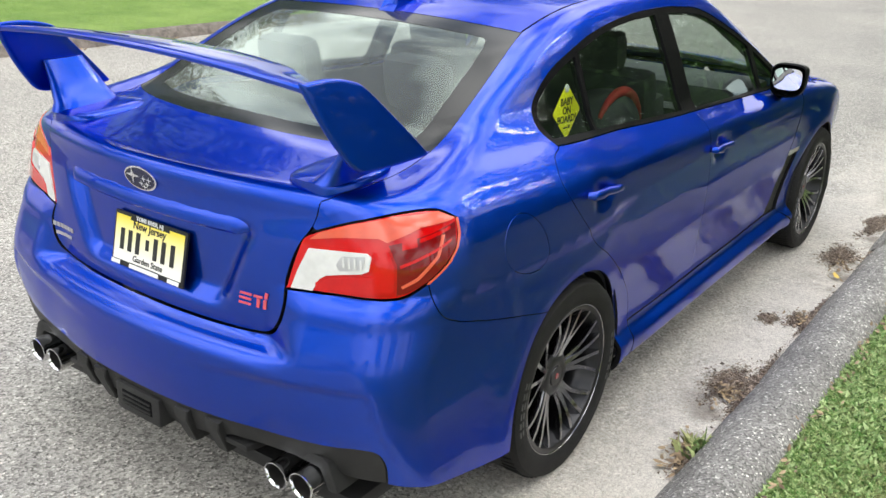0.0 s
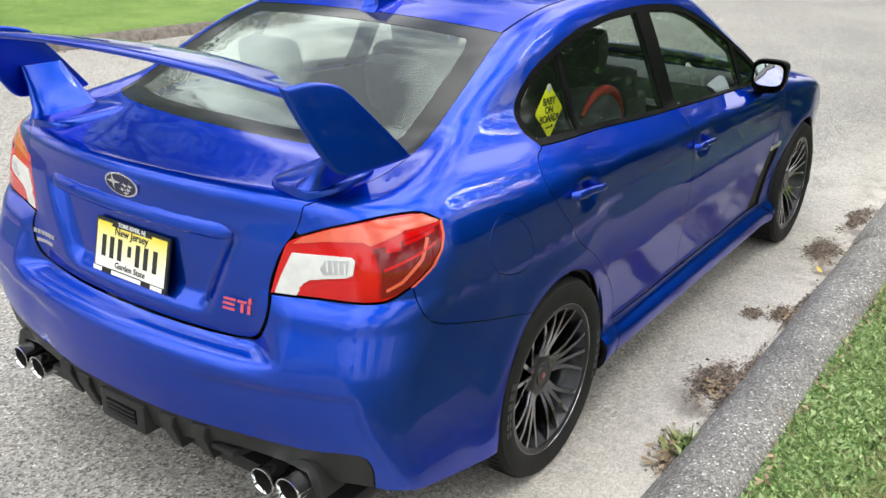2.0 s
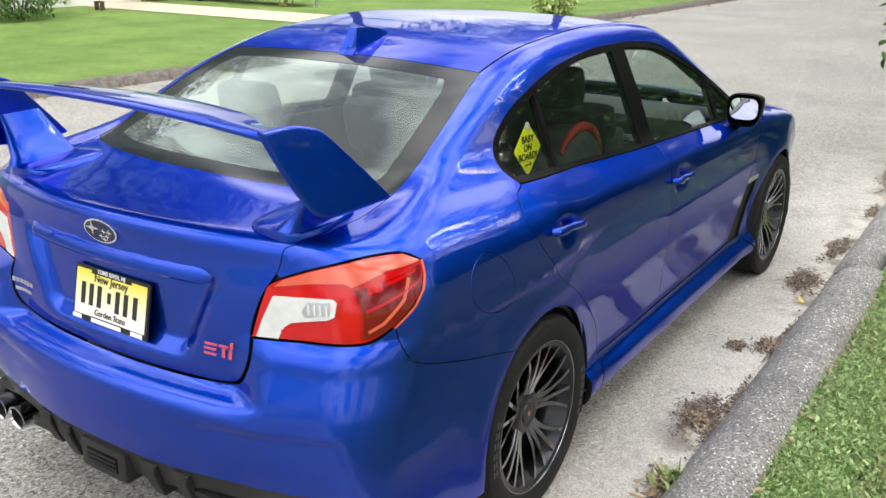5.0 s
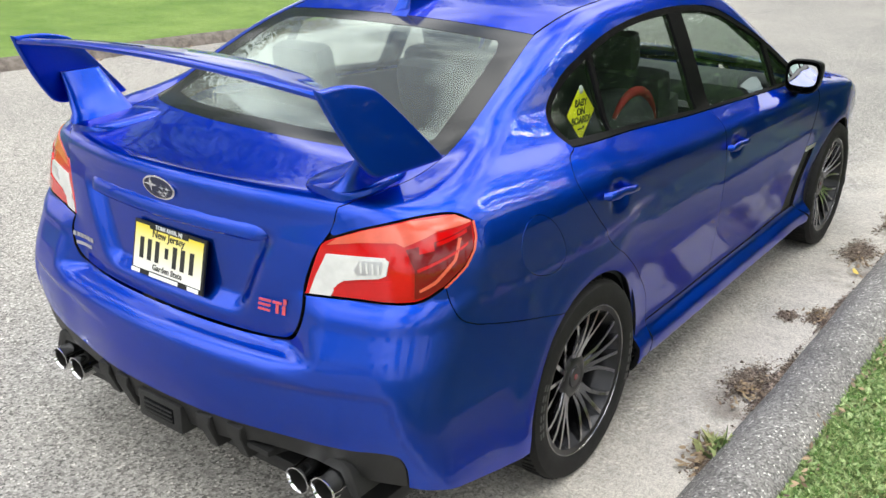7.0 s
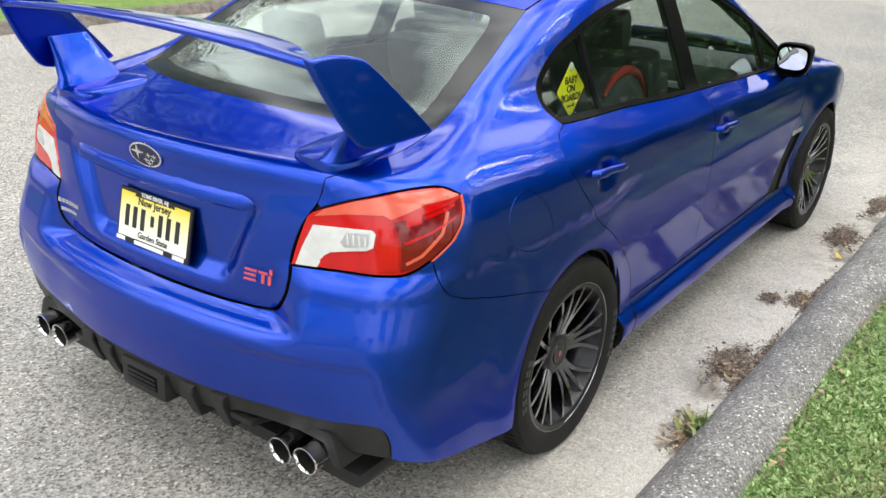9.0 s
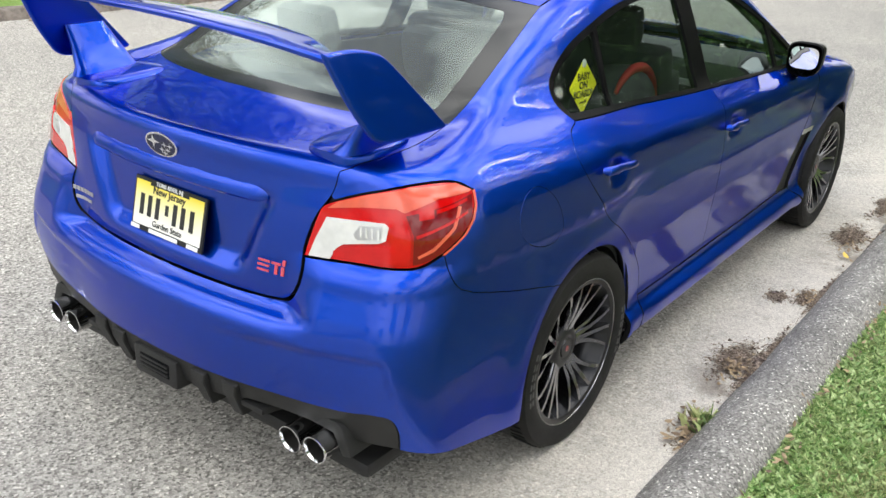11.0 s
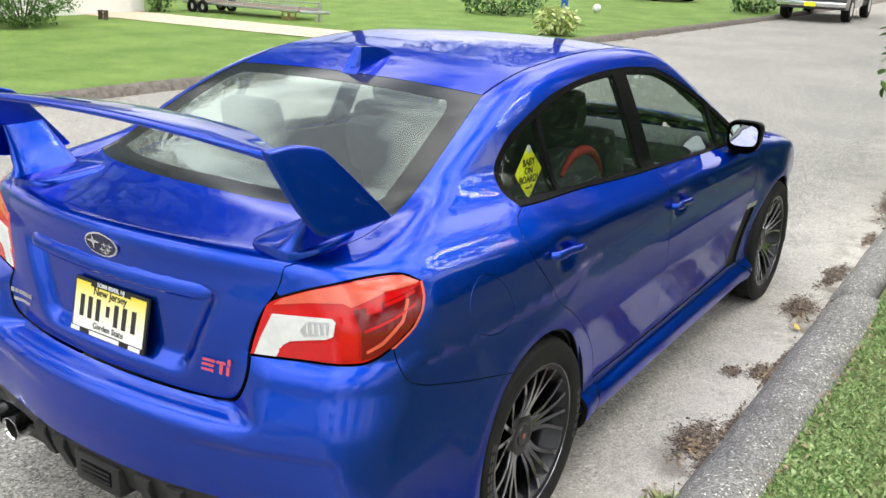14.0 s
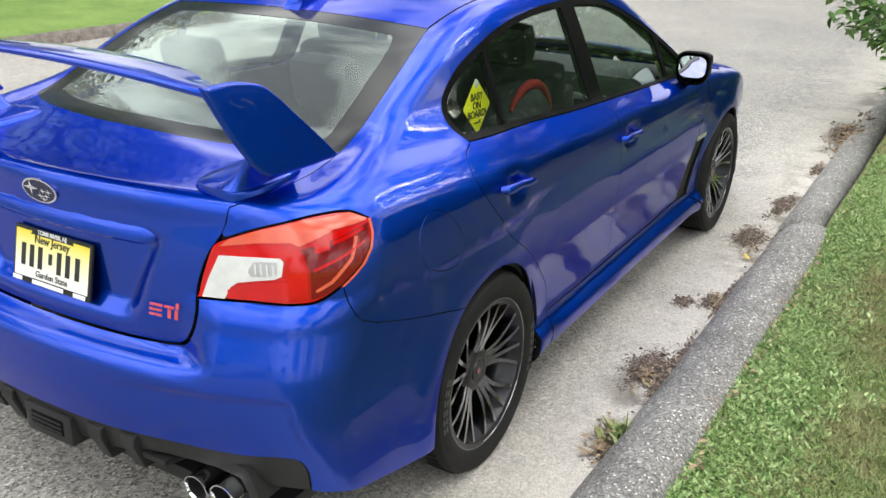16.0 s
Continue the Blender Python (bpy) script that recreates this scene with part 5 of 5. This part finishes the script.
dry(60, 1.145, .80, .03, .06, .014, DRY_LEAF, "dry_leaves", "brown dry leaves in the gutter")
dry(60, 1.155, .30, .03, .06, .016, DRY_LEAF, "dry_leaves", "brown dry leaves in the gutter")
dry(30, 1.165, 1.66, .025, .05, .012, DRY_LEAF, "dry_leaves", "brown dry leaves in the gutter")
dry(44, 1.145, 2.42, .035, .09, .016, DRY_LEAF, "dry_leaves", "yellow and brown leaves in the gutter")
dry(160, 1.20, 5.3, .06, .4, .03, DRY_LEAF, "dry_leaves", "brown leaves heaped under the shrub")
dry(150, 1.500, 1.5, .016, 1.0, .013, DRY_LEAF, "dry_leaves", "leaf scraps behind the kerb")
ly = rng.uniform(0, 28, 420)
lv = np.c_[[left_edge(q) + .03 for q in ly] + np.abs(rng.normal(0, .09, 420)), ly, np.full(420, .008)]
vs, fs = [], []
for c in lv:
    m = pose(*c, *rng.uniform(-30, 30, 2), rng.uniform(0, 360))
    k = len(vs)
    vs += [tuple(m @ Vector(q)) for q in ((-.03, 0, 0), (0, .014, .006), (.03, 0, .004), (0, -.014, 0))]
    fs.append((k, k + 1, k + 2, k + 3))
tagged(raw("leaf_litter", vs, fs, DRY_LEAF), "brown leaf litter along the far kerb", "leaves", kind="stuff")
yl = material("yellow_leaf", (.75, .52, .10), .6)
leaf = dry(1, 1.165, 2.27, .001, .001, .045, yl, "fallen_leaf", "single yellow fallen leaf by the kerb")
tagged(leaf, kind="thing")
wp = np.c_[rng.normal(1.195, .022, 60), rng.normal(.36, .03, 60), np.full(60, .002)]
tagged(blades("weed_tuft", wp, BLADE, .06, .005, "small green weed at the foot of the kerb", .4), category="weed")


# ---- plants ----
def leaf_cloud(name, centres, mat, size, parent=None, label="", droop=.3, seed=1):
    """Pointed leaves, each folded along its midrib, at the centres."""
    r2 = np.random.default_rng(seed)
    n = len(centres)
    az, el, ro = r2.uniform(0, 2 * np.pi, n), r2.normal(-droop, .5, n), r2.uniform(-.6, .6, n)
    d = np.c_[np.cos(az) * np.cos(el), np.sin(az) * np.cos(el), np.sin(el)]
    up = np.c_[np.sin(ro) * -np.sin(az), np.sin(ro) * np.cos(az), np.cos(ro)]
    s = np.cross(d, up)
    s /= np.linalg.norm(s, axis=1, keepdims=True) + 1e-9
    nrm = np.cross(s, d)
    L = size * r2.uniform(.6, 1.25, n)[:, None]
    pts = [centres, centres + d * L * .35 + s * L * .22 + nrm * L * .05, centres + d * L * .7 + s * L * .16 + nrm * L * .03, centres + d * L - nrm * L * .08,
           centres + d * L * .7 - s * L * .16 + nrm * L * .03, centres + d * L * .35 - s * L * .22 + nrm * L * .05]
    v = np.stack(pts, 1).reshape(-1, 3)
    i = np.arange(n)[:, None] * 6
    f = np.vstack((i + np.array((0, 1, 2, 3)), i + np.array((0, 3, 4, 5))))
    return raw(name, v, f, mat, parent, label)


def ball(n, cx, cy, cz, rx, ry, rz, seed, shell=.55):
    r2 = np.random.default_rng(seed)
    d = r2.normal(size=(n, 3))
    d /= np.linalg.norm(d, axis=1, keepdims=True)
    k = r2.uniform(shell, 1.0, n) ** .5
    lump = np.array([1 + .45 * noise.noise(Vector((*(q * 2.2),)) + Vector((seed, 0, 0))) for q in d])
    return np.array((cx, cy, cz)) + d * (k * lump)[:, None] * np.array((rx, ry, rz))


def shrub(name, x, y, rx, ry, h, n, size, mat, label, seed, base=0.05, stems=7):
    root = tagged(empty(name, x, y, base), label, "shrub")
    bm = bmesh.new()
    r2 = np.random.default_rng(seed)
    for i in range(stems):
        a = 2 * np.pi * i / stems
        t = tube([(0, 0, -.05), (rx * .3 * math.cos(a), ry * .3 * math.sin(a), h * .4), (rx * .75 * math.cos(a), ry * .75 * math.sin(a), h * r2.uniform(.6, .95))], [.02, .014, .006], 6)
        me = bpy.data.meshes.new("t")
        t.to_mesh(me)
        t.free()
        bm.from_mesh(me)
        bpy.data.meshes.remove(me)
    part("stems", bm, BARK, root)
    p = ball(n, 0, 0, h * .52, rx, ry, h * .52, seed)
    p = p[p[:, 2] > -.02]
    leaf_cloud("foliage", p, mat, size, root, seed=seed)
    return root


shrub("shrub", 2.06, 6.2, 1.0, 1.4, 2.0, 14000, .105, GREEN_LEAF, "leafy green shrub overhanging the kerb", 11, .05)
shrub("shrub", 1.86, 5.25, .38, .5, .75, 1500, .10, GREEN_LEAF, "low leafy shrub at the foot of the taller one", 18, .05)
shrub("shrub", 2.7, 8.9, .95, 1.7, 2.2, 4200, .12, GREEN_LEAF, "leafy green shrub overhanging the kerb", 12, .05)
# unseen shrubs farther along the verge, added to darken what the side glass mirrors
for i, (x, y, w, h) in enumerate(((5.2, 9.5, 1.9, 2.7), (4.6, 13.5, 2.0, 3.8), (6.4, 17.5, 2.4, 6.5), (4.6, 22.0, 2.3, 6.0), (7.6, 6.0, 1.7, 4.0), (7.9, 12.5, 2.2, 5.6), (6.2, 11.0, 1.6, 3.4), (9.6, 15.5, 2.6, 6.2), (8.6, 8.4, 1.8, 4.4), (6.9, 9.8, 1.8, 4.6), (12, 18, 2.8, 7.0), (6.0, 8.0, 1.5, 3.9))):
    shrub("unseen_shrub", x, y, w, w * 1.15, h, 5200, .26, LEAF, "tall dense dark green shrub out of view, darkening reflections in the car", 60 + i, .05, 9)
shrub("clipped_hedge", -13.75, 7.75, .75, .95, 1.15, 3600, .09, GREEN_LEAF, "dense clipped dark green bush on the lawn", 13, .09)
shrub("shrub", -10.4, 19.0, 1.1, .8, .7, 900, .14, LEAF, "low dark bush on the far lawn", 14, .09)
shrub("shrub", -15.3, 12.1, .35, .35, .8, 700, .10, GREEN_LEAF, "straggly olive shrub beside the driveway", 17, .09)
shrub("hosta", -6.75, 14.95, .42, .42, .55, 700, .15, PALE_LEAF, "pale yellow-green leafy plant by the far kerb", 15, .09, 5)
shrub("shrub", -6.4, 27.5, .6, 1.4, .9, 700, .16, LEAF, "leafy bush at the road's far edge", 16, .09)


def tree(x, y, h, crown, seed):
    root = tagged(empty("tree", x, y, 0), "tall leafy deciduous tree with a spreading crown, out of view", "tree", "street trees")
    r2 = np.random.default_rng(seed)
    part("trunk", tube([(0, 0, -.1), (.05, .02, h * .25), (.12, -.08, h * .5), (.1, 0, h * .8)], [.24, .19, .15, .05], 12), BARK, root)
    pts = []
    for i in range(9):
        a, k = 2.4 * i, .35 + .06 * i
        e = Vector((crown * .62 * math.cos(a), crown * .62 * math.sin(a), h * (k + .22)))
        part("limb", tube([(.08, -.03, h * k), e * .5 + Vector((0, 0, h * k * .5)), e], [.09, .06, .02], 7), BARK, root)
        pts.append(ball(900, *e, crown * .42, crown * .42, crown * .34, seed + i, .3))
    pts.append(ball(1300, 0, 0, h * .88, crown * .6, crown * .6, crown * .4, seed + 20, .3))
    leaf_cloud("crown", np.vstack(pts), LEAF, .23, root, seed=seed)
    return root


# unseen trees, known from reflections, set to darken and break the mirrored sky
t1 = tree(15.0, 7.5, 11, 4.0, 31)
t2 = tree(17.0, -5, 12, 4.4, 47)
spots = [(9.8, 15.5, 60, 1.25), (7.0, 21, 200, 1.35), (5.6, 29, 130, 1.45), (3.6, 40, 20, 1.5), (19, 1.5, 130, 1.2), (21, -20, 200, .9), (16, -33, 20, .75), (9, -46, 300, .8), (-13, -46, 10, .7), (-5, -62, 120, .85), (-23, -29, 140, .85), (-21, -10, 70, 1.2),
         (-25, -2, 33, 1.2), (-27, 7, 99, 1.4), (-27.5, 18, 210, 1.5), (-22, 27, 250, 1.4), (-15.5, 33, 15, 1.15), (-10.5, 45, 155, 1.3), (9, 46, 45, 1.3), (11.5, 30, 285, 1.2), (14, 23, 5, 1.1), (20, -8, 95, 1.3), (0, 75, 190, 1.6), (-14, 62, 65, 1.5)]
for i, (x, y, r, k) in enumerate(spots):
    c = copy_thing(t1 if i % 2 else t2, pose(x, y, 0, 0, 0, r))
    c.scale = (k, k, k)


# ---- across the road ----
v, f = [], []
for i, t in enumerate(np.linspace(0, 1, 12)):
    px, py = -6.95 + t * -9.5, 11.5 - .9 * t + .3 * t * t
    v += [(px, py - .80, .103), (px, py + .72, .103)]
for i in range(11):
    f.append((2 * i, 2 * i + 1, 2 * i + 3, 2 * i + 2))
tagged(raw("driveway", v, f, CONCRETE), "pale concrete driveway across the lawn", "driveway", kind="structure")

house = tagged(empty("house", -17.4, 6.6, 0), "white house with a garage at the driveway's end", "house")
SIDING = soil_material("white_siding", (.76, .76, .74), (.82, .82, .80), 2)
part("wall", box(-2.6, -4.2, 0, 2.0, 5.2, 3.0, .02), SIDING, house)
part("roof", prism([(-3.1, 2.95), (2.5, 2.95), (-.3, 4.7)], 10.4, Matrix(((1, 0, 0, 0), (0, 0, 1, -4.7), (0, 1, 0, 0), (0, 0, 0, 1)))), soil_material("grey_shingle", (.08, .08, .085), (.14, .14, .145), 5), house, smooth=False)
gd = part("garage_door", box(1.97, -1.6, .02, 2.05, 1.6, 2.25, .01), WHITE, house)
for i in range(4):
    part("door_panel", box(2.045, -1.5, .08 + .54 * i, 2.065, 1.5, .54 + .54 * i, .008), WHITE, gd)
for y in (-3.0, 3.4):
    wdw = part("window", box(1.98, y - .6, 1.0, 2.04, y + .6, 2.2, .01), WHITE, house)
    part("pane", box(2.03, y - .5, 1.08, 2.05, y + .5, 2.12, .004), TRIM, wdw)

ALU = material("galvanised_steel", (.42, .43, .44), .45, .6)
trailer = tagged(empty("trailer", -14.17, 13.2, .09), "low flat utility trailer parked on the grass", "trailer")
tr = pose(0, 0, 0, 0, 0, 1) @ Matrix.Scale(.45, 4)
part("deck", box(-2.5, -.85, .40, 5.2, .85, .47, .01, None, tr), soil_material("weathered_boards", (.16, .11, .08), (.25, .19, .14), 8), trailer)
for y in (-.88, .88):
    part("side_rail", box(-2.5, y - .03, .42, 5.25, y + .03, .52, .008, None, tr), ALU, trailer)
    part("top_rail", box(-2.5, y - .02, .72, 5.25, y + .02, .77, .006, None, tr), ALU, trailer)
    for x in (-2.45, -.35, .7, 1.7, 2.9, 4.1, 5.2):
        part("rail_post", box(x - .02, y - .02, .5, x + .02, y + .02, .74, .004, None, tr), ALU, trailer)
for s in (-1, 1):
    part("mudguard", box(-2.05, s * 1.0 - .13, .62, -.45, s * 1.0 + .13, .66, .015, None, tr), material("dark_mudguard", (.03, .025, .025), .5), trailer)
    for x in (-1.65, -.9):
        w = part("trailer_wheel", lathe([(.17, -.08), (.25, -.09), (.31, -.07), (.315, 0), (.31, .07), (.25, .09), (.17, .08)], 40, tr @ pose(x, s * 1.0, .29) @ pose(0, 0, 0, 0, 0, 90)), RUBBER, trailer)
        part("wheel_disc", lathe([(.0, s * -.07), (.10, s * -.075), (.17, s * -.085), (.19, s * -.06)], 32, tr @ pose(x, s * 1.0, .29) @ pose(0, 0, 0, 0, 0, 90)), WHITE, w)
part("drawbar", tube([tr @ Vector((5.2, -.6, .42)), tr @ Vector((6.2, 0, .42)), tr @ Vector((6.5, 0, .44))], .035, 8), ALU, trailer)
part("jack_stand", tube([tr @ Vector((5.9, -.05, .02)), tr @ Vector((5.9, -.05, .9))], .03, 8), ALU, trailer)
part("jack_foot", box(5.75, -.2, 0, 6.05, .1, .03, .005, None, tr), ALU, trailer)

crate = tagged(empty("crate", -12.27, 13.1, .09), "small yellow wooden crate on the grass", "crate")
PINE = soil_material("pine_boards", (.52, .36, .14), (.62, .46, .22), 10)
for z in (.0, .24):
    for y in (-.16, .16):
        part("board", box(-.12, y * .6 - .008, z * .62, .12, y * .6 + .008, z * .62 + .045, .003), PINE, crate)
    for x in (-.19, .19):
        part("board", box(x * .6 - .008, -.096, z * .62, x * .6 + .008, .096, z * .62 + .045, .003), PINE, crate)
for x in (-.18, .18):
    for y in (-.15, .15):
        part("post", box(x * .6 - .012, y * .6 - .012, 0, x * .6 + .012, y * .6 + .012, .195, .003), PINE, crate)

bench2 = tagged(empty("garden_bench", -14.1, 9.72, .105), "small dark garden bench beside the driveway", "bench")
part("seat_board", box(-.10, -.06, .16, .10, .06, .178, .005), BARK, bench2)
for x in (-.15, .15):
    part("leg", box(x * .55 - .012, -.05, 0, x * .55 + .012, .05, .165, .004), BARK, bench2)

post = tagged(empty("blue_post", -9.25, 20.3, .09), "tall bright blue post on the far lawn", "post")
part("post_shaft", box(-.07, -.07, 0, .07, .07, 1.25, .01), material("blue_gloss", (.03, .14, .55), .4), post)
part("post_cap", box(-.10, -.10, 1.25, .10, .10, 1.30, .01), material("blue_cap", (.03, .14, .55), .4), post)
gl = tagged(part("garden_ball", lathe([(.12 * math.sin(a), -.12 * math.cos(a)) for a in np.linspace(.01, math.pi - .01, 16)], 24, pose(-9.2, 22.2, .20)), WHITE), "small white ball lying on the far lawn", "ball")


def parked(name, x, y, rz, colour, label, wide=1.9, long=5.2, nose=.95):
    root = tagged(empty(name, x, y, 0), label, "truck" if "pickup" in name else "car", "vehicles down the street")
    m = pose(0, 0, 0, 0, 0, rz)
    paint = material(name + "_paint", colour, .3, 0, 1)
    w = wide / 2
    body = part("body", prism([(0, .38), (0, nose), (.3, nose + .08), (1.5, nose + .13), (long, nose + .1), (long, .42), (.5, .34)], wide, m @ Matrix(((0, 0, 1, -w), (1, 0, 0, 0), (0, 1, 0, 0), (0, 0, 0, 1))), .05), paint, root)
    part("cab", prism([(1.35, nose + .08), (2.0, nose + .75), (3.3, nose + .78), (3.6, nose + .1)], wide - .25, m @ Matrix(((0, 0, 1, -w + .125), (1, 0, 0, 0), (0, 1, 0, 0), (0, 0, 0, 1))), .06), TRIM, root)
    part("front_bumper", box(-w, -.10, .44, w, .06, .58, .03, None, m), CHROME if "pickup" in name else BLACK, root)
    part("grille", box(-w * .5, -.03, .64, w * .5, .02, .88, .01, None, m), BLACK, root)
    for s in (-1, 1):
        part("headlamp", box(s * w * .75 - .16, -.035, .66, s * w * .75 + .16, .03, .86, .02, None, m), CLEAR, root)
    part("plate", box(-.16, -.115, .44, .16, -.098, .56, .004, None, m), YELLOW, root)
    for s in (-1, 1):
        for yy in (.95, long - 1.15):
            t = part("tyre", lathe([(.2, -.11), (.33, -.12), (.365, -.09), (.37, 0), (.365, .09), (.33, .12), (.2, .11)], 40, m @ pose(s * (w - .1), yy, .37)), RUBBER, root)
            part("wheel_rim", lathe([(0, s * .10), (.12, s * .112), (.20, s * .115), (.22, s * .09)], 32, m @ pose(s * (w - .1), yy, .37)), SILVER, t)
    return root


parked("pickup_truck", -4.45, 26.2, 1.5, (.03, .034, .04), "dark pickup truck parked at the far kerb")
parked("parked_car", -9.6, 30.5, 60, (.02, .02, .022), "dark car parked off the road", 1.8, 4.5, .8)
